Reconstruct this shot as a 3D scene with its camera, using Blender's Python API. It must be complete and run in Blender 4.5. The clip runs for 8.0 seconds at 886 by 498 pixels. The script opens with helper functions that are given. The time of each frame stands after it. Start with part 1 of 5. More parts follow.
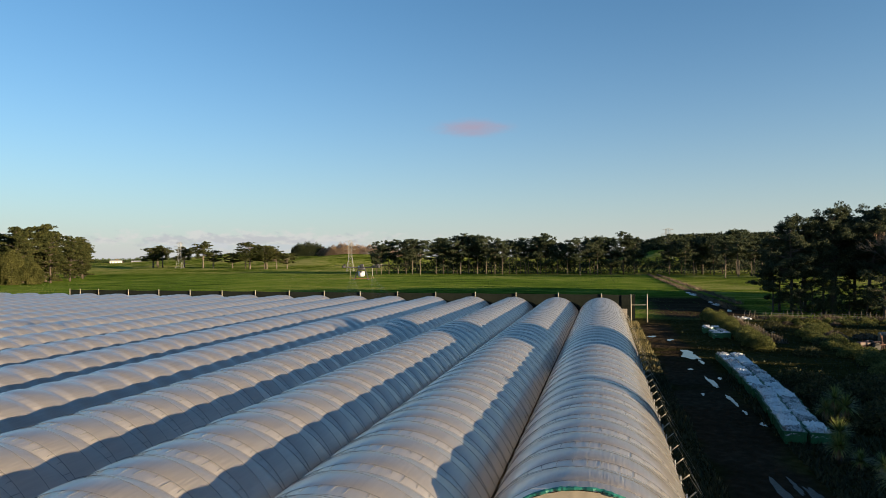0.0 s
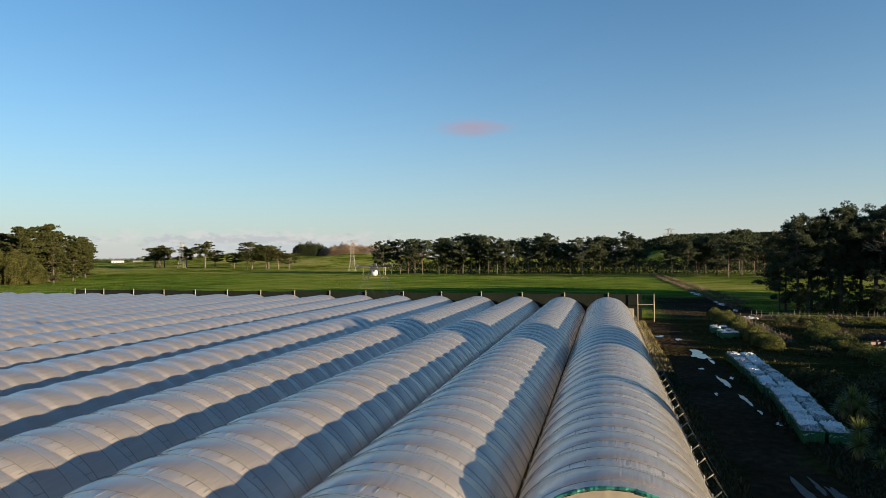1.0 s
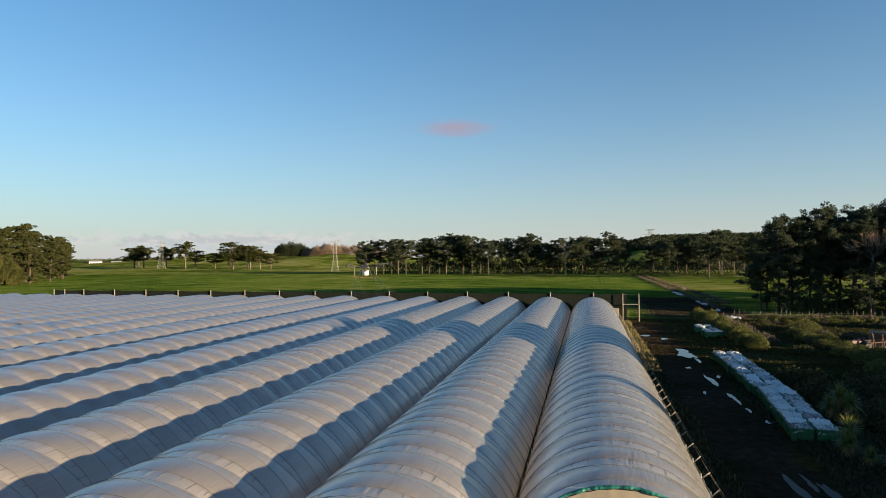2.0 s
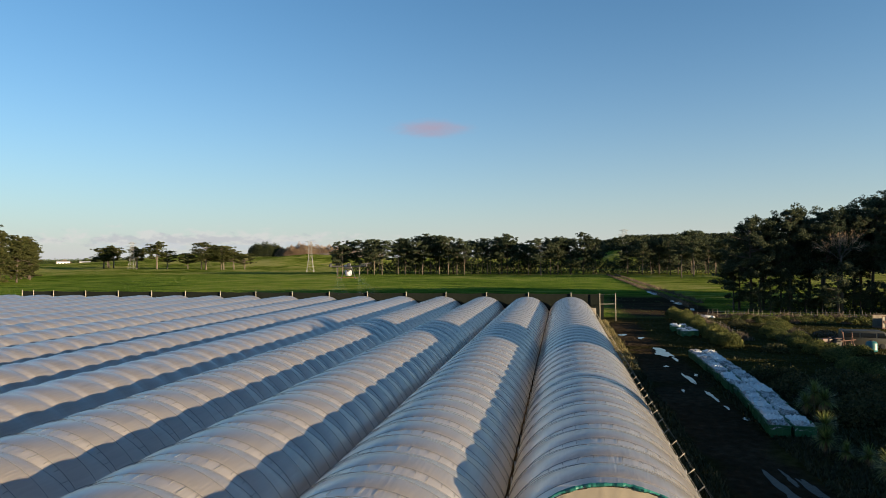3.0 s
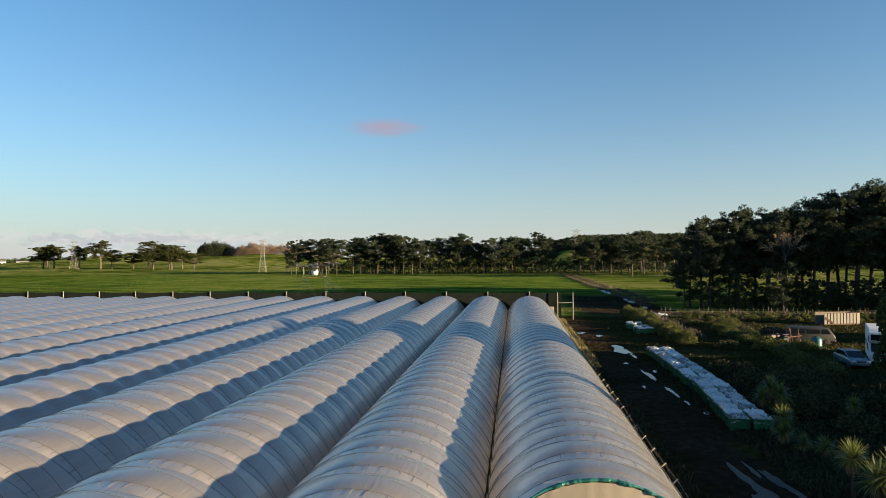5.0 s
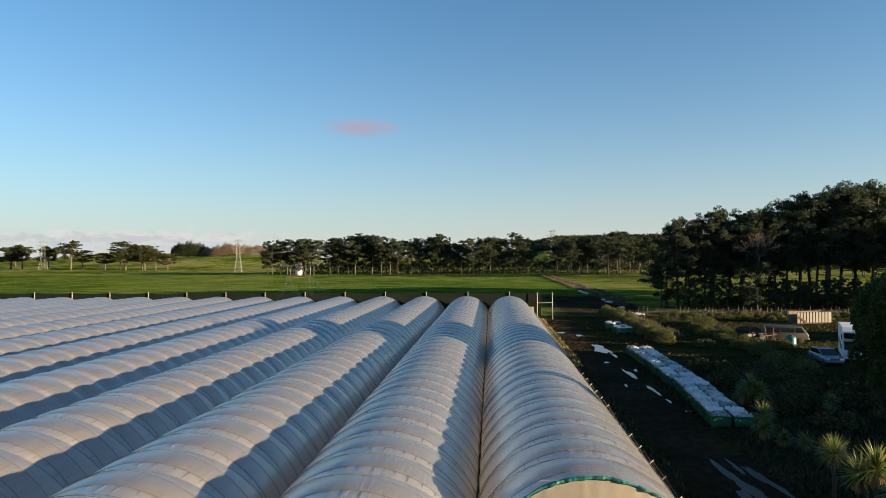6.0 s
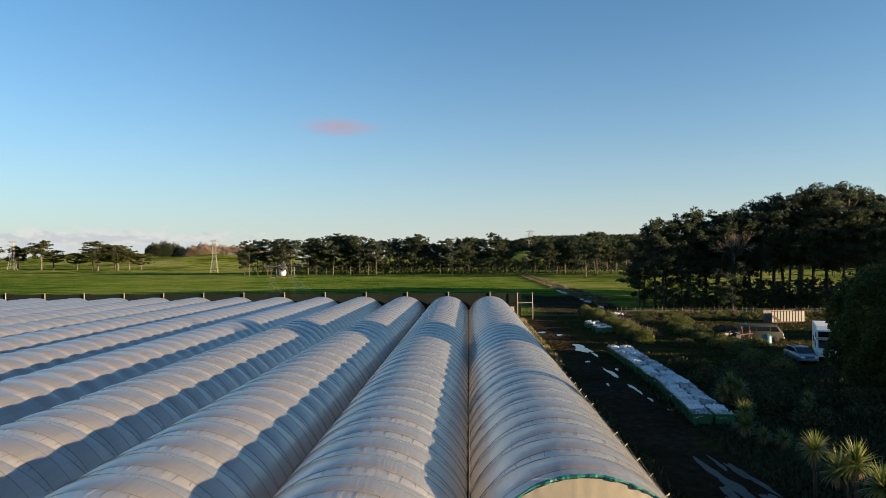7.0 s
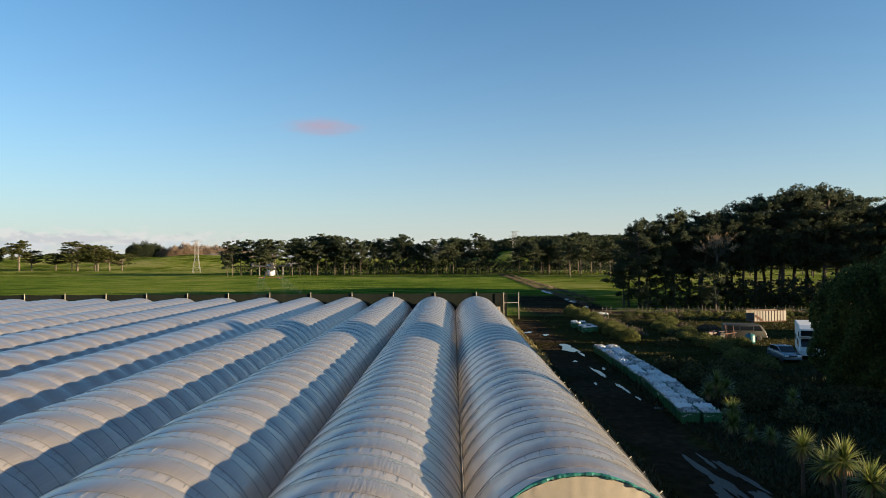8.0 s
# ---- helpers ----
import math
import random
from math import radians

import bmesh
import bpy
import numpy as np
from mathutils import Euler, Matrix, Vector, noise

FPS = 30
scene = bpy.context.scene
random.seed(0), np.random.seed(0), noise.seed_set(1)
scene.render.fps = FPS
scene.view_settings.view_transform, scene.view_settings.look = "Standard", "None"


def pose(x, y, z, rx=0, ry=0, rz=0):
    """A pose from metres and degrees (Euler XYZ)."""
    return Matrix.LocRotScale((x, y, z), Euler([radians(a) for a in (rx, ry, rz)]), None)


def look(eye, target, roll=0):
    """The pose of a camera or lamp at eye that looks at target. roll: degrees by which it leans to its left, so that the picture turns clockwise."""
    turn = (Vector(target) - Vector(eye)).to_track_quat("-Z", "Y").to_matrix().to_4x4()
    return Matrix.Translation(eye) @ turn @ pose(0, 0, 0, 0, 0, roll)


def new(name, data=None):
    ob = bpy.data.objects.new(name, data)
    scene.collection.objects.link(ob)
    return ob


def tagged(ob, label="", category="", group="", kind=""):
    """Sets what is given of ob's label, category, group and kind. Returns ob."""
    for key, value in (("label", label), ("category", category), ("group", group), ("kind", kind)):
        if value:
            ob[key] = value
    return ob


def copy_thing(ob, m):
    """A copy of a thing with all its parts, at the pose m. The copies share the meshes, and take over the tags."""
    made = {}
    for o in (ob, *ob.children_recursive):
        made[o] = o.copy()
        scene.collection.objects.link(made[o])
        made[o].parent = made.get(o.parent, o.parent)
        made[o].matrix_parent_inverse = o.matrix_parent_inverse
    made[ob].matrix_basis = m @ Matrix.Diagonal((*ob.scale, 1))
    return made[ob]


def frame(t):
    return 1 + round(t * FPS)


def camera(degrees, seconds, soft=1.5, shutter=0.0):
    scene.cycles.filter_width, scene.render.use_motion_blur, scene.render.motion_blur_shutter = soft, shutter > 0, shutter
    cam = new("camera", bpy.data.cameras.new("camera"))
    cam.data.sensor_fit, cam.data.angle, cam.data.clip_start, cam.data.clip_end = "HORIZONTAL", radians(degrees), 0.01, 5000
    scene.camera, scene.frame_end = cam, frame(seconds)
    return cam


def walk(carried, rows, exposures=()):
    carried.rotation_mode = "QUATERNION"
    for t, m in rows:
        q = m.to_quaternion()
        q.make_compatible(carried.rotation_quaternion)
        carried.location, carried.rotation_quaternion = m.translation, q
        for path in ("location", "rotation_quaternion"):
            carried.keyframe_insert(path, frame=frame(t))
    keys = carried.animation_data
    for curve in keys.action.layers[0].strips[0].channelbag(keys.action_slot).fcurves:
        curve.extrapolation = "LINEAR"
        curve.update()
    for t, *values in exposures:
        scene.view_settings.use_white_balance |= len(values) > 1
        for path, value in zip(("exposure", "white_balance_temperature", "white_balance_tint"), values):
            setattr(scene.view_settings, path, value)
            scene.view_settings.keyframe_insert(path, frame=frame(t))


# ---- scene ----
cam = camera(69.4, 8.0, soft=0.8)
PATH = [
    (0, (-0.679, -0.304, 10.573), (-1.169, 1.635, 10.599), -0.3),
    (0.5, (-1.114, -0.313, 10.527), (-1.605, 1.626, 10.553), -0.3),
    (1, (-1.541, -0.358, 10.508), (-2.034, 1.58, 10.534), -0.3),
    (1.5, (-1.889, -0.37, 10.494), (-2.363, 1.572, 10.52), -0.3),
    (3, (-2.73, -0.506, 10.468), (-3.094, 1.46, 10.495), -0.3),
    (3.5, (-2.957, -0.559, 10.482), (-3.288, 1.414, 10.508), -0.3),
    (4, (-3.19, -0.577, 10.471), (-3.482, 1.401, 10.498), -0.3),
    (4.5, (-3.44, -0.582, 10.461), (-3.697, 1.401, 10.487), -0.3),
    (6, (-4.26, -0.635, 10.429), (-4.41, 1.359, 10.455), -0.3),
    (6.5, (-4.506, -0.687, 10.425), (-4.622, 1.309, 10.452), -0.3),
    (7, (-4.731, -0.707, 10.437), (-4.812, 1.291, 10.463), -0.3),
    (7.5, (-4.931, -0.711, 10.427), (-4.983, 1.289, 10.454), -0.3),
    (8, (-5.12, -0.698, 10.404), (-5.151, 1.302, 10.431), -0.3),
]
walk(cam, [(t, look(eye, target, roll)) for t, eye, target, roll in PATH], exposures=[(0.0, 1.53), (4.0, 1.57), (8.0, 1.68)])

# ---- light ----
SUN_AZ, SUN_EL = radians(109.0), radians(7.7)
world = bpy.data.worlds.new("sky")
scene.world = world
world.use_nodes = True
wn, wl = world.node_tree.nodes, world.node_tree.links
wn.clear()


def wnode(kind, **sets):
    n = wn.new(kind)
    for key, value in sets.items():
        n.inputs[key].default_value = value
    return n


sky = wn.new("ShaderNodeTexSky")
sky.sky_type, sky.sun_disc = "NISHITA", False
sky.sun_elevation, sky.sun_rotation = SUN_EL, SUN_AZ
sky.altitude, sky.air_density, sky.dust_density, sky.ozone_density = 0, 1.0, 0.1, 4.0
back = wnode("ShaderNodeBackground", Strength=0.079)
out = wn.new("ShaderNodeOutputWorld")
coord = wn.new("ShaderNodeTexCoord")


def wmath(op, a, b=None, c=None):
    n = wn.new("ShaderNodeMath")
    n.operation = op
    for i, v in enumerate((a, b, c)):
        if v is None:
            continue
        if isinstance(v, (int, float)):
            n.inputs[i].default_value = v
        else:
            wl.new(v, n.inputs[i])
    return n.outputs[0]


def cloud_mask(azimuth, elevation, half_w, half_h, scale, seed, low, high, stretch=1.0, gain=1.0):
    """Soft ragged cloud round one direction of the sky."""
    sep = wn.new("ShaderNodeSeparateXYZ")
    wl.new(coord.outputs["Generated"], sep.inputs[0])
    az = wmath("ARCTAN2", sep.outputs[0], sep.outputs[1])
    el = wmath("ARCSINE", sep.outputs[2])
    u = wmath("DIVIDE", wmath("SUBTRACT", az, radians(azimuth)), radians(half_w))
    v = wmath("DIVIDE", wmath("SUBTRACT", el, radians(elevation)), radians(half_h))
    d = wmath("SQRT", wmath("ADD", wmath("MULTIPLY", u, u), wmath("MULTIPLY", v, v)))
    comb = wn.new("ShaderNodeCombineXYZ")
    wl.new(wmath("MULTIPLY", u, stretch), comb.inputs[0]), wl.new(v, comb.inputs[1])
    comb.inputs[2].default_value = seed
    nz = wnode("ShaderNodeTexNoise", Scale=scale, Detail=6.0, Roughness=0.6)
    wl.new(comb.outputs[0], nz.inputs["Vector"])
    f = wmath("SUBTRACT", wmath("ADD", wmath("MULTIPLY", wmath("SUBTRACT", nz.outputs["Fac"], 0.5), gain), 0.92), d)
    mr = wnode("ShaderNodeMapRange", **{"From Min": low, "From Max": high})
    mr.interpolation_type = "SMOOTHSTEP"
    wl.new(f, mr.inputs["Value"])
    return mr.outputs[0]


def sky_mix(base, mask, colour, most):
    m = wn.new("ShaderNodeMix")
    m.data_type = "RGBA"
    wl.new(wmath("MULTIPLY", mask, most), m.inputs[0])
    wl.new(base, m.inputs[6])
    m.inputs[7].default_value = (*colour, 1)
    return m.outputs[2]


skycol = sky.outputs[0]
tint = wn.new("ShaderNodeMix")
tint.data_type, tint.blend_type = "RGBA", "MULTIPLY"
tint.inputs[0].default_value = 1.0
wl.new(skycol, tint.inputs[6])
tint.inputs[7].default_value = (0.85, 0.985, 0.945, 1)
skycol = tint.outputs[2]
# pale haze low down, all the way round
hz = wn.new("ShaderNodeSeparateXYZ")
wl.new(coord.outputs["Generated"], hz.inputs[0])
haze = wmath("POWER", 2.718, wmath("MULTIPLY", wmath("ABSOLUTE", hz.outputs[2]), -7.8))
skycol = sky_mix(skycol, haze, (2.56, 2.57, 2.61), 0.95)
skycol = sky_mix(skycol, cloud_mask(-31, 1.7, 19, 1.0, 1.3, 3.0, 0.15, 0.75, 10.0, 2.8), (3.2, 3.0, 2.98), 0.5)
skycol = sky_mix(skycol, cloud_mask(-32, 1.55, 17, 0.85, 1.4, 9.0, 0.25, 0.85, 10.0, 2.6), (1.85, 1.95, 2.2), 0.5)
skycol = sky_mix(skycol, cloud_mask(-29, 0.95, 22, 0.6, 1.4, 6.0, 0.2, 0.9, 7.0, 3.0), (2.2, 2.5, 2.9), 0.4)
skycol = sky_mix(skycol, cloud_mask(-11.3, 11.45, 4.4, 1.0, 1.3, 5.0, -0.1, 0.85), (1.9, 1.5, 1.9), 0.75)
wl.new(skycol, back.inputs["Color"])
wl.new(back.outputs[0], out.inputs[0])

sun = new("sun", bpy.data.lights.new("sun", "SUN"))
sun.data.energy, sun.data.angle, sun.data.color = 5.0, radians(0.6), (1.0, 0.765, 0.475)
sun_way = Vector((math.sin(SUN_AZ) * math.cos(SUN_EL), math.cos(SUN_AZ) * math.cos(SUN_EL), math.sin(SUN_EL)))
sun.matrix_world = look(sun_way * 100, (0, 0, 0))

# ---- materials ----


def material(name, colours, scale=3.0, rough=0.8, bump=0.3, bump_scale=None, metal=0.0, spec=0.5, stretch=(1, 1, 1),
             detail=6.0, random_by=None, amount=0.25, through_light=0.0, coords="Object", bump_distance=0.02):
    """Two scales of colour noise between the given colours, grain, fine relief; random_by varies it by object or island."""
    mat = bpy.data.materials.new(name)
    mat.use_nodes = True
    nodes, links = mat.node_tree.nodes, mat.node_tree.links
    bsdf = nodes["Principled BSDF"]
    tc = nodes.new("ShaderNodeTexCoord")
    mp = nodes.new("ShaderNodeMapping")
    mp.inputs["Scale"].default_value = stretch
    links.new(tc.outputs[coords], mp.inputs["Vector"])
    big = nodes.new("ShaderNodeTexNoise")
    big.inputs["Scale"].default_value, big.inputs["Detail"].default_value = scale * 0.13, 3.0
    fine = nodes.new("ShaderNodeTexNoise")
    fine.inputs["Scale"].default_value, fine.inputs["Detail"].default_value = scale, detail
    for n in (big, fine):
        links.new(mp.outputs[0], n.inputs["Vector"])
    mix = nodes.new("ShaderNodeMath")
    mix.operation = "MULTIPLY_ADD"
    mix.inputs[1].default_value = 0.5
    links.new(big.outputs["Fac"], mix.inputs[0])
    half = nodes.new("ShaderNodeMath")
    half.operation = "MULTIPLY"
    half.inputs[1].default_value = 0.5
    links.new(fine.outputs["Fac"], half.inputs[0])
    links.new(half.outputs[0], mix.inputs[2])
    value = mix.outputs[0]
    if random_by:
        src = nodes.new("ShaderNodeObjectInfo" if random_by == "object" else "ShaderNodeNewGeometry")
        rnd = src.outputs["Random" if random_by == "object" else "Random Per Island"]
        ma = nodes.new("ShaderNodeMath")
        ma.operation = "MULTIPLY_ADD"
        ma.inputs[1].default_value = amount
        links.new(rnd, ma.inputs[0])
        sh = nodes.new("ShaderNodeMath")
        sh.operation = "SUBTRACT"
        sh.inputs[1].default_value = amount / 2
        links.new(value, sh.inputs[0])
        links.new(sh.outputs[0], ma.inputs[2])
        value = ma.outputs[0]
    ramp = nodes.new("ShaderNodeValToRGB")
    while len(ramp.color_ramp.elements) < len(colours):
        ramp.color_ramp.elements.new(0.5)
    for i, c in enumerate(colours):
        e = ramp.color_ramp.elements[i]
        e.position = 0.3 + 0.4 * i / max(1, len(colours) - 1)
        e.color = (*c, 1)
    links.new(value, ramp.inputs[0])
    links.new(ramp.outputs[0], bsdf.inputs["Base Color"])
    bsdf.inputs["Roughness"].default_value, bsdf.inputs["Metallic"].default_value = rough, metal
    bsdf.inputs["Specular IOR Level"].default_value = spec
    if bump:
        bm_noise = fine
        if bump_scale:
            bm_noise = nodes.new("ShaderNodeTexNoise")
            bm_noise.inputs["Scale"].default_value, bm_noise.inputs["Detail"].default_value = bump_scale, 5.0
            links.new(mp.outputs[0], bm_noise.inputs["Vector"])
        b = nodes.new("ShaderNodeBump")
        b.inputs["Strength"].default_value, b.inputs["Distance"].default_value = bump, bump_distance
        links.new(bm_noise.outputs["Fac"], b.inputs["Height"])
        links.new(b.outputs[0], bsdf.inputs["Normal"])
    if through_light:
        tr = nodes.new("ShaderNodeBsdfTranslucent")
        links.new(ramp.outputs[0], tr.inputs["Color"])
        ms = nodes.new("ShaderNodeMixShader")
        ms.inputs[0].default_value = through_light
        links.new(bsdf.outputs[0], ms.inputs[1])
        links.new(tr.outputs[0], ms.inputs[2])
        links.new(ms.outputs[0], nodes["Material Output"].inputs["Surface"])
    return mat


def film_material():
    """Milky film: light passes through it; creases run along the tunnel; the overlaps of two sheets are whiter."""
    mat = material("film", [(0.71, 0.665, 0.62), (0.84, 0.785, 0.735), (0.96, 0.905, 0.85)], scale=9.0, rough=0.4, bump=1.0,
                   bump_scale=14.0, stretch=(1, 0.045, 1), spec=0.5, through_light=0.56, random_by="object", amount=0.06, bump_distance=0.035)
    nodes, links = mat.node_tree.nodes, mat.node_tree.links
    at = nodes.new("ShaderNodeAttribute")
    at.attribute_name = "overlap"
    mx = next(n for n in nodes if n.bl_idname == "ShaderNodeMixShader")
    ma = nodes.new("ShaderNodeMath")
    ma.operation = "MULTIPLY_ADD"
    ma.inputs[1].default_value, ma.inputs[2].default_value = -0.12, 0.70
    links.new(at.outputs["Fac"], ma.inputs[0])
    links.new(ma.outputs[0], mx.inputs[0])
    bsdf = nodes["Principled BSDF"]
    bsdf.inputs["Specular IOR Level"].default_value = 0.0
    # the film sends back less light than it lets through
    dim = nodes.new("ShaderNodeMix")
    dim.data_type, dim.blend_type = "RGBA", "MULTIPLY"
    dim.inputs[0].default_value = 1.0
    dim.inputs[7].default_value = (0.70, 0.685, 0.665, 1)
    links.new(next(n for n in nodes if n.bl_idname == "ShaderNodeValToRGB").outputs[0], dim.inputs[6])
    # blotches of algae and dirt where rain runs off into the gutters
    run = nodes.new("ShaderNodeAttribute")
    run.attribute_name = "gutter"
    spots = nodes.new("ShaderNodeTexNoise")
    spots.inputs["Scale"].default_value, spots.inputs["Detail"].default_value = 0.9, 7.0
    links.new(next(n for n in nodes if n.bl_idname == "ShaderNodeTexCoord").outputs["Object"], spots.inputs["Vector"])
    both = nodes.new("ShaderNodeMath")
    both.operation = "MULTIPLY_ADD"
    both.inputs[1].default_value = 0.42
    links.new(run.outputs["Fac"], both.inputs[0])
    links.new(spots.outputs["Fac"], both.inputs[2])
    rise = nodes.new("ShaderNodeMapRange")
    rise.inputs["From Min"].default_value, rise.inputs["From Max"].default_value = 0.62, 0.95
    rise.inputs["To Max"].default_value = 0.75
    links.new(both.outputs[0], rise.inputs["Value"])
    stain = nodes.new("ShaderNodeMix")
    stain.data_type = "RGBA"
    stain.inputs[7].default_value = (0.27, 0.235, 0.14, 1)
    links.new(rise.outputs[0], stain.inputs[0])
    links.new(dim.outputs[2], stain.inputs[6])
    links.new(stain.outputs[2], bsdf.inputs["Base Color"])
    clear = nodes.new("ShaderNodeBsdfTransparent")
    thin = nodes.new("ShaderNodeMixShader")
    cl = nodes.new("ShaderNodeMath")
    cl.operation = "MULTIPLY_ADD"
    cl.inputs[1].default_value, cl.inputs[2].default_value = -0.08, 0.11
    links.new(at.outputs["Fac"], cl.inputs[0])
    links.new(cl.outputs[0], thin.inputs[0])
    links.new(mx.outputs[0], thin.inputs[1])
    links.new(clear.outputs[0], thin.inputs[2])
    shine = nodes.new("ShaderNodeBsdfGlossy")
    shine.inputs["Roughness"].default_value = 0.3
    graze = nodes.new("ShaderNodeLayerWeight")
    graze.inputs["Blend"].default_value = 0.5
    power = nodes.new("ShaderNodeMath")
    power.operation = "POWER"
    power.inputs[1].default_value = 2.0
    links.new(graze.outputs["Facing"], power.inputs[0])
    amount = nodes.new("ShaderNodeMath")
    amount.operation = "MULTIPLY_ADD"
    amount.inputs[1].default_value, amount.inputs[2].default_value = 0.62, 0.13
    links.new(power.outputs[0], amount.inputs[0])
    top = nodes.new("ShaderNodeMixShader")
    links.new(amount.outputs[0], top.inputs[0])
    links.new(thin.outputs[0], top.inputs[1])
    links.new(shine.outputs[0], top.inputs[2])
    links.new(top.outputs[0], nodes["Material Output"].inputs["Surface"])
    return mat


FILM = film_material()
CLOTH = material("beige_cloth", [(0.25, 0.22, 0.165), (0.33, 0.285, 0.22)], scale=1.5, rough=0.75, bump=0.4, bump_scale=5, through_light=0.15)
TEAL = material("teal_tarp", [(0.008, 0.085, 0.072), (0.018, 0.15, 0.125)], scale=6, rough=0.45, bump=0.6)
ROPE = material("grey_rope", [(0.09, 0.09, 0.095), (0.16, 0.16, 0.16)], scale=20, rough=0.8, bump=0)
STEEL = material("galvanised_steel", [(0.32, 0.32, 0.31), (0.48, 0.47, 0.45)], scale=12, rough=0.5, metal=0.7, bump=0.1)
PALEWOOD = material("weathered_timber", [(0.21, 0.19, 0.15), (0.35, 0.32, 0.25)], scale=8, rough=0.85, bump=0.4, stretch=(1, 1, 0.15))
DARKWOOD = material("grey_fence_timber", [(0.09, 0.076, 0.06), (0.18, 0.155, 0.12)], scale=8, rough=0.9, bump=0.4, stretch=(1, 1, 0.15), random_by="object")
BARK = material("pine_bark", [(0.042, 0.031, 0.024), (0.10, 0.078, 0.06)], scale=4, rough=0.95, bump=0.8, stretch=(1, 1, 0.25), bump_distance=0.06)
PALEBARK = material("pale_bark", [(0.08, 0.064, 0.05), (0.165, 0.135, 0.105)], scale=4, rough=0.95, bump=0.6, stretch=(1, 1, 0.25))
PINE = material("pine_needles", [(0.030, 0.044, 0.027), (0.056, 0.071, 0.040), (0.10, 0.105, 0.057)], scale=0.5, rough=0.7, bump=0, random_by="island", amount=0.32, through_light=0.3, spec=0.1)
# forest foliage with the far hill's shade darkened into its colour
SHADEWOOD = material("shade_dark_forest_leaves", [(0.010, 0.016, 0.008), (0.024, 0.032, 0.014), (0.05, 0.058, 0.026)], scale=0.2, rough=0.8, bump=0, random_by="island", amount=0.3, through_light=0.1, spec=0.1)
CYPRESS = material("cypress_leaves", [(0.024, 0.041, 0.016), (0.066, 0.094, 0.031), (0.155, 0.172, 0.058)], scale=0.6, rough=0.7, bump=0, random_by="island", amount=0.28, through_light=0.45, spec=0.1)
MACRO = material("macrocarpa_leaves", [(0.020, 0.029, 0.010), (0.044, 0.052, 0.017), (0.095, 0.09, 0.030)], scale=0.3, rough=0.7, bump=0, random_by="island", amount=0.28, through_light=0.28, spec=0.1)
SCRUB = material("scrub_leaves", [(0.022, 0.027, 0.010), (0.050, 0.053, 0.018), (0.105, 0.09, 0.035)], scale=0.5, rough=0.75, bump=0, random_by="island", amount=0.5, through_light=0.25, spec=0.25)
GOLDSCRUB = material("gold_green_scrub_leaves", [(0.036, 0.05, 0.013), (0.082, 0.096, 0.024), (0.17, 0.165, 0.05)], scale=0.5, rough=0.75, bump=0, random_by="island", amount=0.5, through_light=0.3, spec=0.25)
DRY = material("dry_stems", [(0.045, 0.033, 0.022), (0.088, 0.066, 0.042), (0.15, 0.118, 0.077)], scale=0.7, rough=0.9, bump=0, random_by="island", amount=0.5, through_light=0.15)
DRYWEED = material("dry_gold_weeds", [(0.05, 0.05, 0.016), (0.12, 0.10, 0.035), (0.22, 0.18, 0.08)], scale=0.7, rough=0.85, bump=0, random_by="island", amount=0.5, through_light=0.2)
TWIG = material("bare_twigs", [(0.15, 0.10, 0.065), (0.27, 0.19, 0.125)], scale=0.8, rough=0.9, bump=0, random_by="island", amount=0.4)
# lighter copy of TWIG; its paler colour stands in for sunlight
SUNLIT_TWIG = material("sunlit_tone_twigs", [(0.26, 0.17, 0.10), (0.44, 0.31, 0.20)], scale=0.8, rough=0.9, bump=0, random_by="island", amount=0.4)
BLADE = material("cabbage_tree_leaves", [(0.075, 0.105, 0.022), (0.165, 0.195, 0.045), (0.29, 0.295, 0.085)], scale=1.2, rough=0.45, bump=0, random_by="island", amount=0.5, through_light=0.4)
DEADLEAF = material("dead_hanging_leaves", [(0.16, 0.10, 0.05), (0.28, 0.19, 0.10)], scale=2, rough=0.9, bump=0, random_by="island")
GREENBIN = material("green_plastic", [(0.010, 0.072, 0.026), (0.018, 0.115, 0.040)], scale=3, rough=0.45, bump=0.1, random_by="object", amount=0.3)
# the near-black noise tone paints shaded crumple creases into the white plastic
SHEET = material("white_sheet_painted_creases", [(0.10, 0.105, 0.11), (0.62, 0.63, 0.645), (0.80, 0.81, 0.82)], scale=9, rough=0.35, bump=0.6, bump_scale=8, through_light=0.1, random_by="object", amount=0.3)
NET = material("windbreak_netting", [(0.009, 0.012, 0.010), (0.017, 0.020, 0.017)], scale=2, rough=1.0, spec=0.05, bump=0.3, bump_scale=40)
WHITE = material("white_paint", [(0.68, 0.68, 0.66), (0.80, 0.80, 0.78)], scale=1.5, rough=0.4, bump=0.05)
CREAM = material("cream_boards", [(0.16, 0.148, 0.12), (0.235, 0.22, 0.187)], scale=2, rough=0.7, bump=0.2, stretch=(1, 1, 0.3), random_by="object", amount=0.2)
RUST = material("rusty_steel", [(0.065, 0.035, 0.026), (0.13, 0.065, 0.045)], scale=4, rough=0.85, bump=0.4)
REDPAINT = material("red_paint", [(0.036, 0.010, 0.008), (0.065, 0.018, 0.014)], scale=3, rough=0.5, bump=0.1)
BLACK = material("black_rubber", [(0.012, 0.012, 0.012), (0.03, 0.03, 0.03)], scale=8, rough=0.75, bump=0.2)
SILVER = material("silver_blue_paint", [(0.14, 0.18, 0.22), (0.19, 0.235, 0.28)], scale=0.8, rough=0.25, metal=0.5, bump=0)
OLIVE = material("faded_olive_paint", [(0.030, 0.031, 0.025), (0.046, 0.045, 0.037)], scale=1.5, rough=0.4, bump=0.03)
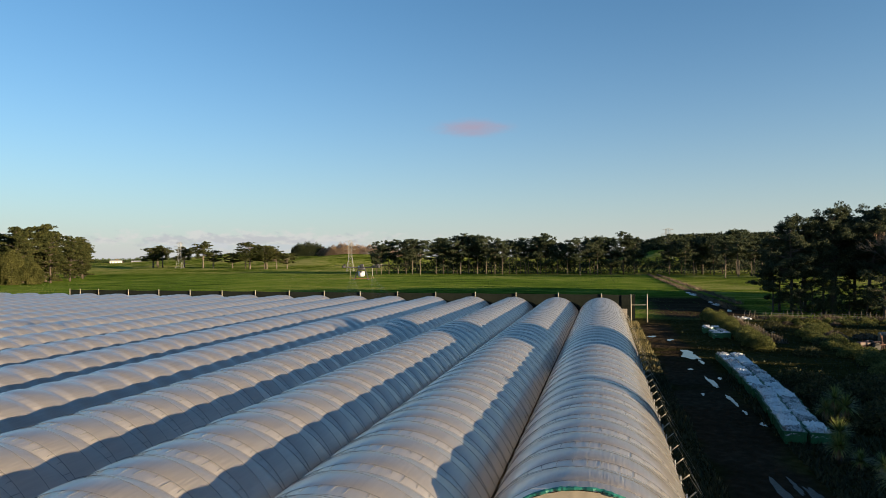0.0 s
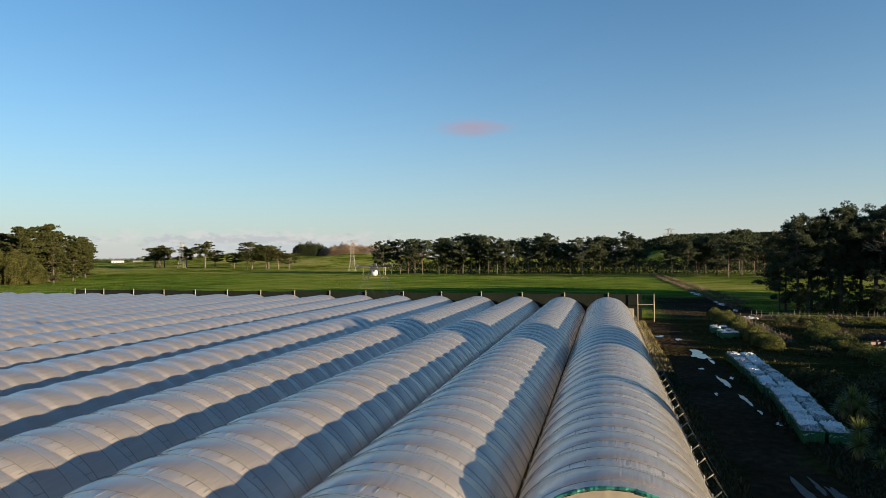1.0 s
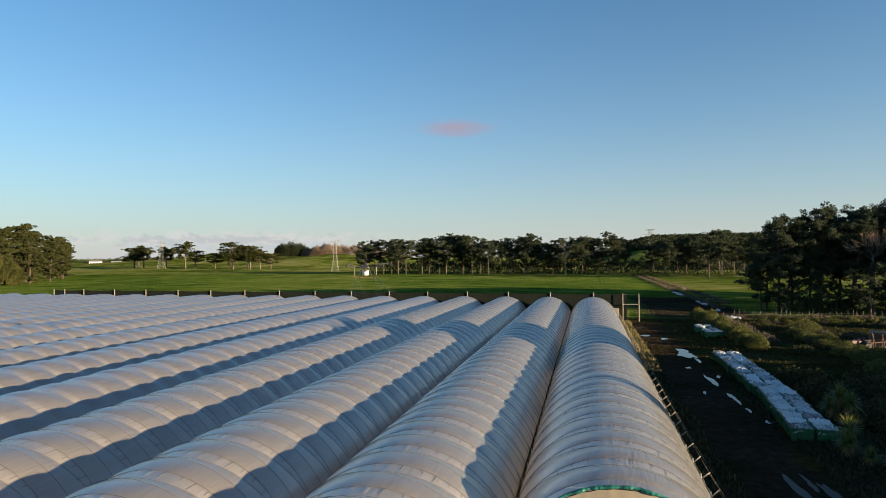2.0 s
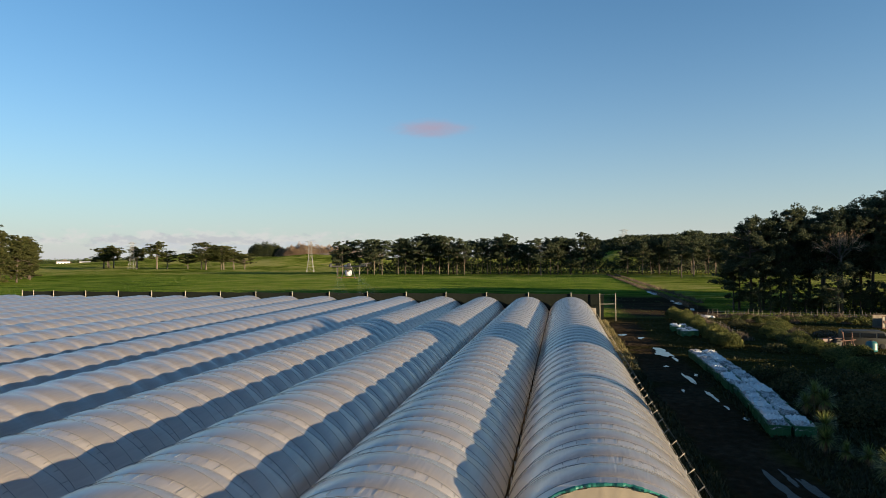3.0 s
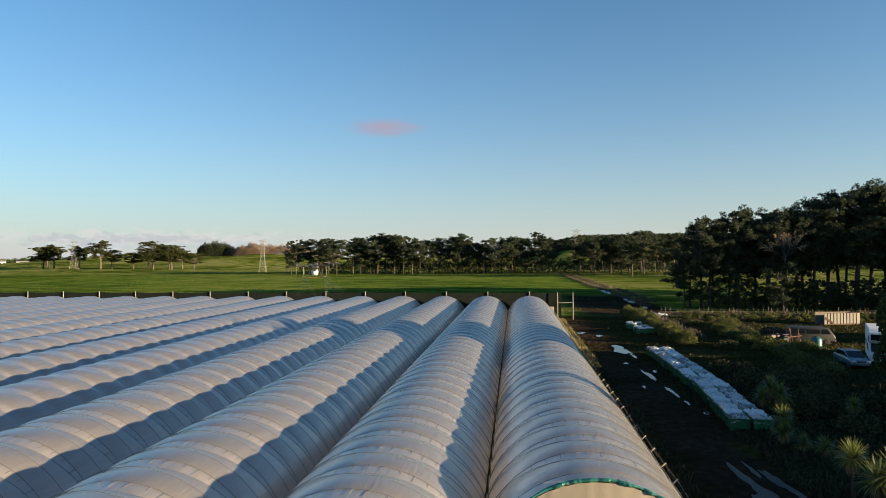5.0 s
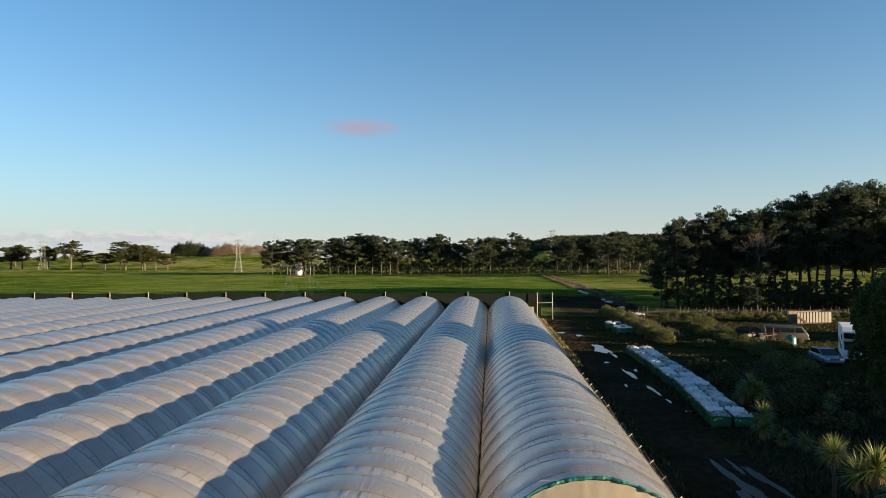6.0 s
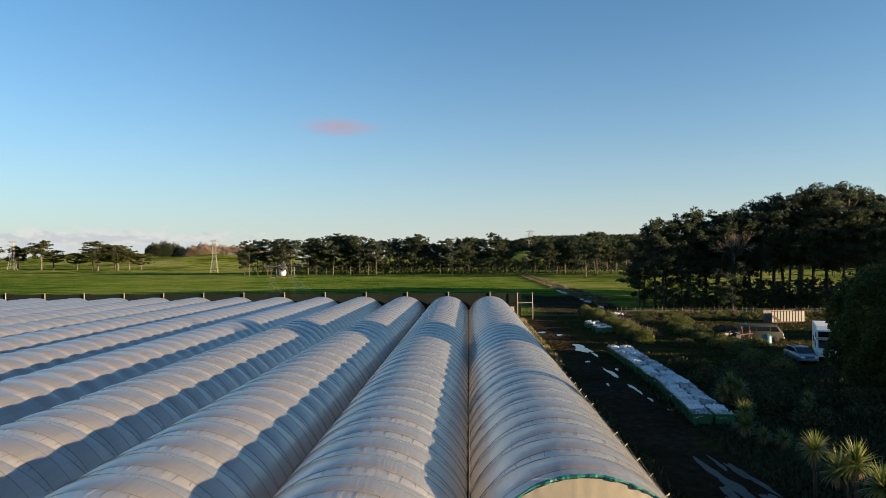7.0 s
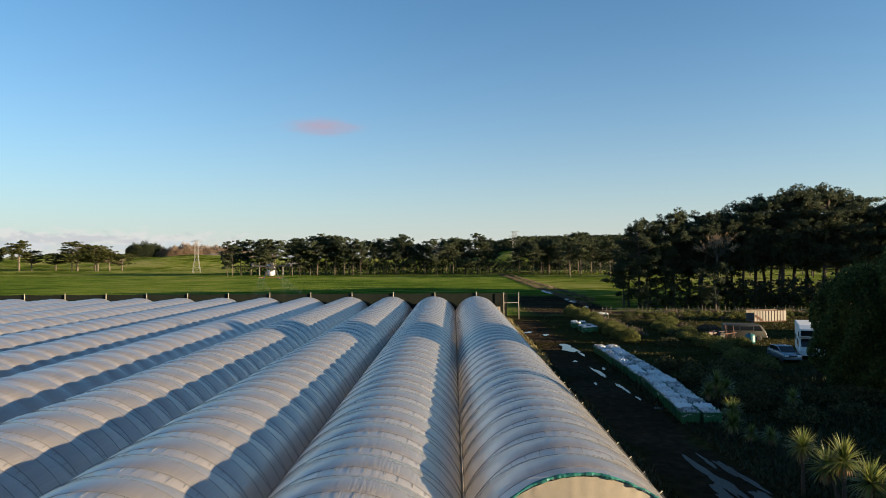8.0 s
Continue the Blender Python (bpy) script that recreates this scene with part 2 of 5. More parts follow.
TEALTANK = material("teal_plastic_tank", [(0.012, 0.085, 0.095), (0.022, 0.125, 0.135)], scale=2, rough=0.45, bump=0.05)
PALEGREY = material("pale_grey_plastic", [(0.36, 0.36, 0.40), (0.5, 0.5, 0.54)], scale=5, rough=0.5, bump=0.1)
CARBON = material("dark_carbon", [(0.02, 0.02, 0.022), (0.04, 0.04, 0.042)], scale=6, rough=0.4, bump=0.05)
ORANGE = material("orange_plastic", [(0.16, 0.06, 0.03), (0.22, 0.09, 0.05)], scale=4, rough=0.5, bump=0)
ROOF = material("grey_roof_iron", [(0.25, 0.26, 0.27), (0.36, 0.36, 0.36)], scale=1, rough=0.5, bump=0.1)
PYLON = material("pylon_steel", [(0.2, 0.2, 0.195), (0.3, 0.3, 0.29)], scale=1, rough=0.6, metal=0.3, bump=0)
GRASSBLADE = material("grass_blades", [(0.016, 0.021, 0.007), (0.030, 0.036, 0.012), (0.058, 0.054, 0.022)], scale=0.3, rough=0.8, bump=0, random_by="island", amount=0.5, through_light=0.3)
PASTUREBLADE = material("pasture_blades", [(0.035, 0.062, 0.011), (0.065, 0.098, 0.017), (0.11, 0.13, 0.026)], scale=0.05, rough=0.8, bump=0, random_by="island", amount=0.2, through_light=0.3)

GLASS = bpy.data.materials.new("dark_glass")
GLASS.use_nodes = True
g = GLASS.node_tree.nodes["Principled BSDF"]
g.inputs["Base Color"].default_value, g.inputs["Roughness"].default_value = (0.012, 0.014, 0.016, 1), 0.06

WATER = bpy.data.materials.new("puddle_water")
WATER.use_nodes = True
nt = WATER.node_tree
g = nt.nodes["Principled BSDF"]
g.inputs["Base Color"].default_value, g.inputs["Roughness"].default_value = (0.03, 0.028, 0.024, 1), 0.04
g.inputs["IOR"].default_value = 1.33
wz = nt.nodes.new("ShaderNodeTexNoise")
wz.inputs["Scale"].default_value = 6.0
wb = nt.nodes.new("ShaderNodeBump")
wb.inputs["Strength"].default_value, wb.inputs["Distance"].default_value = 0.05, 0.01
nt.links.new(wz.outputs["Fac"], wb.inputs["Height"])
nt.links.new(wb.outputs[0], g.inputs["Normal"])


WETMUD = material("wet_mud", [(0.016, 0.014, 0.012), (0.034, 0.03, 0.026)], scale=5, rough=0.42, bump=0.8, bump_scale=6, spec=0.2)


def ground_material():
    """Pasture beyond the windbreak, rough ground and mud beside the tunnels, bare soil under them."""
    mat = bpy.data.materials.new("ground")
    mat.use_nodes = True
    nodes, links = mat.node_tree.nodes, mat.node_tree.links
    bsdf = nodes["Principled BSDF"]
    bsdf.inputs["Roughness"].default_value, bsdf.inputs["Specular IOR Level"].default_value = 1.0, 0.0
    tc = nodes.new("ShaderNodeTexCoord")
    sep = nodes.new("ShaderNodeSeparateXYZ")
    links.new(tc.outputs["Object"], sep.inputs[0])

    def noise_of(scale, detail=5.0, stretch=(1, 1, 1)):
        mp = nodes.new("ShaderNodeMapping")
        mp.inputs["Scale"].default_value = stretch
        links.new(tc.outputs["Object"], mp.inputs["Vector"])
        n = nodes.new("ShaderNodeTexNoise")
        n.inputs["Scale"].default_value, n.inputs["Detail"].default_value = scale, detail
        links.new(mp.outputs[0], n.inputs["Vector"])
        return n.outputs["Fac"]

    def ramp_of(value, stops):
        r = nodes.new("ShaderNodeValToRGB")
        while len(r.color_ramp.elements) < len(stops):
            r.color_ramp.elements.new(0.5)
        for i, (p, c) in enumerate(stops):
            r.color_ramp.elements[i].position, r.color_ramp.elements[i].color = p, (*c, 1)
        links.new(value, r.inputs[0])
        return r.outputs[0]

    def calc(op, a, b, c=None):
        n = nodes.new("ShaderNodeMath")
        n.operation = op
        for i, v in enumerate((a, b, c)):
            if v is None:
                continue
            if isinstance(v, (int, float)):
                n.inputs[i].default_value = v
            else:
                links.new(v, n.inputs[i])
        return n.outputs[0]

    def step(value, low, high):
        m = nodes.new("ShaderNodeMapRange")
        m.interpolation_type = "SMOOTHSTEP"
        m.inputs["From Min"].default_value, m.inputs["From Max"].default_value = low, high
        links.new(value, m.inputs["Value"])
        return m.outputs[0]

    def blend(f, a, b):
        m = nodes.new("ShaderNodeMix")
        m.data_type = "RGBA"
        links.new(f, m.inputs[0]), links.new(a, m.inputs[6]), links.new(b, m.inputs[7])
        return m.outputs[2]

    wide, mid, fine = noise_of(0.012, 4), noise_of(0.16, 8, (0.5, 1.0, 1)), noise_of(1.7, 6)
    mixed = calc("ADD", calc("MULTIPLY", wide, 0.35), calc("ADD", calc("MULTIPLY", mid, 0.35), calc("MULTIPLY", fine, 0.3)))
    pasture = ramp_of(mixed, [(0.42, (0.030, 0.054, 0.009)), (0.47, (0.066, 0.118, 0.015)), (0.53, (0.120, 0.172, 0.022)), (0.585, (0.21, 0.215, 0.055))])
    far_pasture = ramp_of(mixed, [(0.42, (0.040, 0.054, 0.010)), (0.465, (0.084, 0.120, 0.016)), (0.51, (0.140, 0.172, 0.027)), (0.55, (0.24, 0.23, 0.075))])
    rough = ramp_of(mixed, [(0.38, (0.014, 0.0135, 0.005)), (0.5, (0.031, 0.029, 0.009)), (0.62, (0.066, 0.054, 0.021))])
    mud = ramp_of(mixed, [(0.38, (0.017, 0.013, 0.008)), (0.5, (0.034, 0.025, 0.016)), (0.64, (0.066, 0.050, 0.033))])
    x, y = sep.outputs[0], sep.outputs[1]
    wob = calc("MULTIPLY", calc("SUBTRACT", mid, 0.5), 6.0)
    xw, yw = calc("ADD", x, wob), calc("ADD", y, wob)
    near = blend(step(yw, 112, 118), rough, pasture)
    far_or_right = calc("MAXIMUM", step(calc("ADD", yw, calc("MULTIPLY", wide, 160)), 380, 520), calc("MULTIPLY", step(x, 24.5, 27), step(yw, 120, 135)))
    near = blend(far_or_right, near, far_pasture)
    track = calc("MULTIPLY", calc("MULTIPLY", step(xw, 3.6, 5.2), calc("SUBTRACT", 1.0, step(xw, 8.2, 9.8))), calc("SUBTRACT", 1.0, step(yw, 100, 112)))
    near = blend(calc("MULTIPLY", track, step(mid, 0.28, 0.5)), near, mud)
    # mud colour past the gate, also painting in the deep shade on that pasture
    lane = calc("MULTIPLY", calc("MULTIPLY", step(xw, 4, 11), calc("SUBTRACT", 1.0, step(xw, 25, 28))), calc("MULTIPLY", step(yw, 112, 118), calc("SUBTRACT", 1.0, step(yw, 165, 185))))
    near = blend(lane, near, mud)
    bed = calc("MULTIPLY", calc("SUBTRACT", 1.0, step(x, 2.0, 2.6)), calc("SUBTRACT", 1.0, step(y, 105.5, 106.5)))
    near = blend(bed, near, mud)
    links.new(near, bsdf.inputs["Base Color"])
    b = nodes.new("ShaderNodeBump")
    b.inputs["Strength"].default_value, b.inputs["Distance"].default_value = 1.0, 0.5
    links.new(calc("ADD", fine, calc("MULTIPLY", noise_of(0.3, 5), 1.3)), b.inputs["Height"])
    links.new(b.outputs[0], bsdf.inputs["Normal"])
    return mat


GROUND = ground_material()

# ---- mesh helpers ----


def mesh_of(name, verts, faces, mat, smooth=False):
    me = bpy.data.meshes.new(name)
    me.from_pydata([tuple(v) for v in verts], [], faces)
    me.materials.append(mat)
    if smooth:
        me.polygons.foreach_set("use_smooth", [True] * len(me.polygons))
    me.update()
    return me


def part(name, bm, mat, parent=None, label="", m=None, smooth=False):
    """One mesh object from a bmesh or a mesh, under a thing or under a part."""
    if isinstance(bm, bpy.types.Mesh):
        me = bm
    else:
        me = bpy.data.meshes.new(name)
        bm.to_mesh(me)
        bm.free()
        me.materials.append(mat)
        if smooth:
            me.polygons.foreach_set("use_smooth", [True] * len(me.polygons))
    ob = new(name, me)
    if parent:
        ob.parent = parent
    if m is not None:
        ob.matrix_local = m
    if label:
        tagged(ob, label)
    return ob


def thing(name, m, label, category, group="", kind=""):
    ob = new(name)
    ob.empty_display_size = 0.2
    ob.matrix_world = m
    return tagged(ob, label, category, group, kind)


def add_box(bm, size, centre, bevel=0.0, rot=None):
    res = bmesh.ops.create_cube(bm, size=1.0)
    vs = res["verts"]
    bmesh.ops.scale(bm, vec=size, verts=vs)
    if bevel:
        es = list({e for v in vs for e in v.link_edges})
        r = bmesh.ops.bevel(bm, geom=es, offset=bevel, segments=2, affect="EDGES", profile=0.5)
        vs = list({v for f in r["faces"] for v in f.verts} | {v for v in vs if v.is_valid})
    if rot is not None:
        bmesh.ops.rotate(bm, verts=vs, cent=(0, 0, 0), matrix=rot.to_3x3())
    bmesh.ops.translate(bm, vec=centre, verts=vs)
    return vs


def box(size, centre=(0, 0, 0), bevel=0.0, rot=None):
    bm = bmesh.new()
    add_box(bm, size, centre, bevel, rot)
    return bm


def add_tube(bm, points, radii, sides=6, caps=True):
    """A tapered tube along points."""
    rings = []
    n = len(points)
    pts = [Vector(p) for p in points]
    for i, p in enumerate(pts):
        way = (pts[min(i + 1, n - 1)] - pts[max(i - 1, 0)]).normalized()
        side = way.cross(Vector((0, 0, 1)) if abs(way.z) < 0.95 else Vector((1, 0, 0))).normalized()
        up = side.cross(way)
        r = radii[i] if hasattr(radii, "__len__") else radii
        rings.append([bm.verts.new(p + r * (math.cos(a) * side + math.sin(a) * up)) for a in [2 * math.pi * k / sides for k in range(sides)]])
    for a, b in zip(rings, rings[1:]):
        for k in range(sides):
            bm.faces.new((a[k], a[(k + 1) % sides], b[(k + 1) % sides], b[k]))
    if caps:
        bm.faces.new(rings[0][::-1])
        bm.faces.new(rings[-1])


def tube(points, radii, sides=6):
    bm = bmesh.new()
    add_tube(bm, points, radii, sides)
    return bm


def lathe(profile, sides=20):
    """A turned body from (radius, height) pairs."""
    bm = bmesh.new()
    rings = [[bm.verts.new((r * math.cos(2 * math.pi * k / sides), r * math.sin(2 * math.pi * k / sides), z)) for k in range(sides)] for r, z in profile]
    for a, b in zip(rings, rings[1:]):
        for k in range(sides):
            bm.faces.new((a[k], a[(k + 1) % sides], b[(k + 1) % sides], b[k]))
    bm.faces.new(rings[0][::-1])
    bm.faces.new(rings[-1])
    return bm


def prism(outline, width, bevel=0.0):
    """A side outline in (y, z), drawn out along x by width, centred."""
    bm = bmesh.new()
    a = [bm.verts.new((-width / 2, y, z)) for y, z in outline]
    b = [bm.verts.new((width / 2, y, z)) for y, z in outline]
    n = len(outline)
    bm.faces.new(a[::-1])
    bm.faces.new(b)
    for k in range(n):
        bm.faces.new((a[k], a[(k + 1) % n], b[(k + 1) % n], b[k]))
    bmesh.ops.recalc_face_normals(bm, faces=bm.faces)
    if bevel:
        bmesh.ops.bevel(bm, geom=list(bm.edges), offset=bevel, segments=2, affect="EDGES", profile=0.5)
    return bm


def tuft_mesh(name, centres, sizes, mat, rng, flat=0.0, long=1.0):
    """Many small leaf sprays: each a bent quad, turned at random. centres: n x 3."""
    n = len(centres)
    u = rng.normal(size=(n, 3))
    u[:, 2] *= 1 - flat
    u /= np.linalg.norm(u, axis=1)[:, None]
    w = rng.normal(size=(n, 3))
    v = np.cross(u, w)
    v /= np.linalg.norm(v, axis=1)[:, None]
    s = np.asarray(sizes)[:, None] * 0.5
    a = u * s * long
    b = v * s * 0.8
    k = np.cross(u, v) * s * 0.35
    verts = np.stack([centres - a - b * 0.5 + k, centres + b * 0.9 - a * 0.1, centres + a + k, centres - b * 0.8 + a * 0.2], axis=1).reshape(-1, 3)
    faces = [(4 * i, 4 * i + 1, 4 * i + 2, 4 * i + 3) for i in range(n)]
    return mesh_of(name, verts, faces, mat)

# ---- ground ----


def tunnel_fall(x):
    """The tunnel beds step down a little from row to row."""
    return np.clip((-8.3 - x) / 7.0 * 0.012, 0, 0.2)


def ground_height(x, y):
    """Flat by the tunnels; low rises far off."""
    h = -tunnel_fall(x) * np.clip((107 - y) / 4, 0, 1)
    far = np.clip((y - 560) / 500, 0, 1)
    h = h + far * far * (3 - 2 * far) * 11.0 * np.clip((60 - x) / 260, 0.15, 1) * np.clip((x / np.maximum(y, 1.0) + 0.85) / 0.25, 0.15, 1)
    roll = np.clip((y - 410) / 120, 0, 1) * np.clip((1000 - y) / 200, 0, 1)
    h = h + roll * (1.1 * np.sin(x / 31 + 0.7 * np.sin(y / 47)) * np.sin(y / 37 + 1.3) + 0.7 * np.sin(x / 17 - y / 29))
    h = h + 13 * np.exp(-(((x + 330) / 70) ** 2 + ((y - 800) / 60) ** 2))
    h = h + 12 * np.exp(-(((x + 560) / 160) ** 2 + ((y - 900) / 90) ** 2))
    h = h + 37 / (1 + np.exp(-np.clip((x - 48) / 20, -30, 30))) * np.exp(-((y - 1150) / 200) ** 2) * np.exp(-np.maximum((x - 420) / 300, 0) ** 2)
    return h


def axis_of(fine_low, fine_high, fine_step, low, high):
    a = list(np.arange(fine_low, fine_high + 0.01, fine_step))
    s, v = fine_step, fine_high
    while v < high:
        s *= 1.12
        v += s
        a.append(v)
    s, v = fine_step, fine_low
    while v > low:
        s *= 1.12
        v -= s
        a.insert(0, v)
    return np.array(a)


gx, gy = axis_of(-60, 60, 6, -4500, 4500), axis_of(-10, 130, 6, -1500, 4900)
GX, GY = np.meshgrid(gx, gy)
GZ = ground_height(GX, GY)
nx, ny = len(gx), len(gy)
gverts = np.stack([GX.ravel(), GY.ravel(), GZ.ravel()], axis=1)
gfaces = [(j * nx + i, j * nx + i + 1, (j + 1) * nx + i + 1, (j + 1) * nx + i) for j in range(ny - 1) for i in range(nx - 1)]
ground = part("ground", mesh_of("ground", gverts, gfaces, GROUND, True), GROUND)
tagged(ground, "green pasture and rough muddy ground", "ground", kind="structure")

# ---- tunnels ----
PITCH, BAY, RIDGE, EAVE, HALF = 7.0, 2.06, 3.97, 1.62, 3.44
RISE = RIDGE - EAVE
RAD = (HALF * HALF + RISE * RISE) / (2 * RISE)
ARC = math.asin(HALF / RAD)
ARC_Z = RIDGE - RAD
RIDGE_X = -1.29


def film_point(s, off=0.0):
    """Across the tunnel: s 0 at the right eave, 1 at the left."""
    a = ARC * (1 - 2 * s)
    return (RAD + off) * math.sin(a), ARC_Z + (RAD + off) * math.cos(a)


def strip_width(s):
    return 0.08 + 0.66 * max(0.0, math.sin(math.pi * s)) ** 1.2


def film_relief(s, y):
    """Film billows between the hoops, is tucked down along the strip rope and climbs again to the hoop."""
    w = strip_width(s)
    u = y % BAY
    edge = BAY - w
    if u < edge:
        k = u / edge
        h = 0.15 * (4 * k * (1 - k)) ** 0.7 - 0.045 * k ** 3
    else:
        # the overlap climbs from the tuck back up to the hoop
        k = (u - edge) / w
        h = -0.045 * (1 - k) + 0.02 * 4 * k * (1 - k)
    return h * (0.3 + 0.7 * math.sin(math.pi * s)) - 0.03


def film_mesh(bays, per_bay, cross, name="film", billow=1.0):
    verts, faces = [], []
    rows = []
    rng = np.random.default_rng(5)
    for b in range(bays):
        lift = billow * (0.75 + 0.5 * rng.random())
        for k in range(per_bay):
            rows.append((b, k / per_bay, lift))
    rows.append((bays - 1, 1.0, 1.0))
    for b, f, lift in rows:
        for c in range(cross + 1):
            s = c / cross
            w = strip_width(s)
            # columns gather at the rope lines so that the creases stay sharp
            edge = 1 - w / BAY
            ff = f / 0.75 * edge if f <= 0.75 else edge + (f - 0.75) / 0.25 * (1 - edge)
            y = (b + ff) * BAY
            h = film_relief(s, ff * BAY * 0.99999) * lift
            x, z = film_point(s, h)
            verts.append((x, y, z))
    n = cross + 1
    for r in range(len(rows) - 1):
        for c in range(cross):
            faces.append((r * n + c, r * n + c + 1, (r + 1) * n + c + 1, (r + 1) * n + c))
    me = mesh_of(name, verts, faces, FILM, True)
    at = me.attributes.new("overlap", "FLOAT", "POINT")
    gutter = me.attributes.new("gutter", "FLOAT", "POINT")
    gutter.data.foreach_set("value", [max(0.0, (abs(2 * c / cross - 1) - 0.6) / 0.4) for r in rows for c in range(cross + 1)])
    at.data.foreach_set("value", [min(1.0, max(0.0, (f - 0.75) / 0.06)) if f < 0.999 else 0.0 for b, f, lift in rows for c in range(cross + 1)])
    return me


def arch_rope(shift_fn, radius, steps=20, off=0.005):
    pts = []
    for c in range(steps + 1):
        s = c / steps
        x, z = film_point(s, off)
        pts.append((x, shift_fn(s), z))
    return tube(pts, radius, 4)


def to_mesh(bm, name, mat, smooth=True):
    me = bpy.data.meshes.new(name)
    bm.to_mesh(me)
    bm.free()
    me.materials.append(mat)
    me.polygons.foreach_set("use_smooth", [smooth] * len(me.polygons))
    return me


HOOP_ROPE = to_mesh(arch_rope(lambda s: 0.0, 0.007), "hoop_rope", ROPE)
STRIP_ROPE = to_mesh(arch_rope(lambda s: -strip_width(s), 0.006), "strip_rope", ROPE)
CROSS_ROPE = to_mesh(arch_rope(lambda s: -s * 0.0 - (1 - s) * BAY * 0.55 - 0.45 * math.sin(math.pi * s), 0.007, off=0.07), "cross_rope", ROPE)
bm = bmesh.new()
lace_rng = np.random.default_rng(14)
for i in range(15):
    f = 0.1 + 0.056 * i + 0.012 * lace_rng.random()
    reach = 0.22 + 0.3 * lace_rng.random()
    ends = []
    for k in range(3):
        x, z = film_point(f + 0.004 * k * (lace_rng.random() - 0.5), 0.02 + 0.5 * film_relief(f, BAY - reach * k / 2 - 0.01))
        ends.append((x, -reach * k / 2, z))
    add_tube(bm, ends, 0.008, 3)
LACING = to_mesh(bm, "lacing", ROPE)
LEG = to_mesh(tube([(0, 0, 0), (0, 0, 1.66)], 0.035, 6), "leg", STEEL)
HOOP = to_mesh(arch_rope(lambda s: 0.0, 0.024, off=-0.07), "hoop", STEEL)
SPUR = to_mesh(tube([(0, 0, 0), (0.34, 0, 0.30)], 0.026, 6), "leg_spur", PALEWOOD)


def polytunnel(x, y0, bays, near, label, group="polytunnels in a row", fine=True):
    base = thing("polytunnel", pose(x, y0, -float(tunnel_fall(x))), label, "polytunnel", group)
    part("film", film_mesh(bays, 16 if fine else 10, 40 if fine else 24, billow=0.55 if near else 0.55 if fine else 0.4), FILM, base)
    for j in range(bays + 1):
        y = j * BAY
        part("hoop", HOOP, STEEL, base, m=pose(0, y, 0))
        part("leg", LEG, STEEL, base, m=pose(HALF + 0.08, y, 0))
        part("leg", LEG, STEEL, base, m=pose(-HALF - 0.08, y, 0)) if not near else None
        if near:
            part("rope", HOOP_ROPE, ROPE, base, m=pose(0, y, 0))
            if j:
                part("rope", STRIP_ROPE, ROPE, base, m=pose(0, y, 0))
                part("rope", CROSS_ROPE, ROPE, base, m=pose(0, y, 0))
                tagged(part("lacing", LACING, ROPE, base, m=pose(0, y, 0)), kind="stuff")
    return base


BAYS = 45
FAR_END = 105.6
START = FAR_END - BAYS * BAY
first_bays = 42
first_start = FAR_END - first_bays * BAY
edge_tunnel = polytunnel(RIDGE_X, first_start, first_bays, True, "white plastic polytunnel with teal tarp edge and beige end cloth")
GUY = to_mesh(tube([(0.3, 0, 0.27), (0.85, -0.6, -0.62), (1.35, -1.15, -1.46)], 0.006, 4), "guy_rope", PALEWOOD)
for j in range(first_bays + 1):
    part("leg_spur", SPUR, PALEWOOD, edge_tunnel, m=pose(HALF + 0.08, j * BAY, 1.45, 0, 0, 9 * math.sin(j * 2.7)))
    part("guy_rope", GUY, PALEWOOD, edge_tunnel, m=pose(HALF + 0.08, j * BAY, 1.45, 0, 0, 6 * math.sin(j * 1.9)))


def row_pose(k):
    x = RIDGE_X - PITCH * k
    return pose(x, START, -float(tunnel_fall(x)))


second = polytunnel(RIDGE_X - PITCH, START, BAYS, True, "long white plastic polytunnel roped over steel hoops")
for k in range(2, 4):
    copy_thing(second, row_pose(k))
middle = polytunnel(RIDGE_X - PITCH * 4, START, BAYS, False, "long white plastic polytunnel with scalloped bays")
for k in range(5, 9):
    copy_thing(middle, row_pose(k))
distant = polytunnel(RIDGE_X - PITCH * 9, START, BAYS, False, "long white plastic polytunnel beside its neighbours", fine=False)
for k in range(10, 18):
    copy_thing(distant, row_pose(k))

# hem, end cloth and tarp edge of the outer tunnel
HEM = 0.68
verts = [(film_point(c / 40, -0.012 * r)[0], -HEM * r / 4, film_point(c / 40, -0.012 * r)[1]) for r in range(5) for c in range(41)]
part("hem", mesh_of("hem", verts, [(r * 41 + c, r * 41 + c + 1, r * 41 + c + 42, r * 41 + c + 41) for r in range(4) for c in range(40)], FILM, True), FILM, edge_tunnel)
verts, faces = [], []
N, M = 40, 14
for c in range(N + 1):
    s = c / N
    x, z = film_point(s, -0.06)
    for r in range(M + 1):
        f = r / M
        fold = 0.05 * math.sin(s * 47 + 2 * math.sin(s * 9)) * f + 0.03 * math.sin(s * 113)
        verts.append((x * (1 - 0.02 * f), -HEM - 0.03 - 1.1 * f ** 1.2 + fold, z * (1 - f)))
for c in range(N):
    for r in range(M):
        a = c * (M + 1) + r
        faces.append((a, a + 1, a + M + 2, a + M + 1))
part("end_cloth", mesh_of("end_cloth", verts, faces, CLOTH, True), CLOTH, edge_tunnel, "beige cloth closing the tunnel end")
bm = bmesh.new()
rng = np.random.default_rng(8)
pts, rad = [], []
wob = np.convolve(rng.normal(size=130), np.ones(4) / 4, "same")
for c in range(121):
    s = c / 120
    x, z = film_point(s, float(0.0 + 0.016 * wob[c]))
    pts.append((x, float(-HEM - 0.02 + 0.05 * wob[c + 3]), z))
    rad.append(float(0.048 + 0.022 * wob[c + 6]))
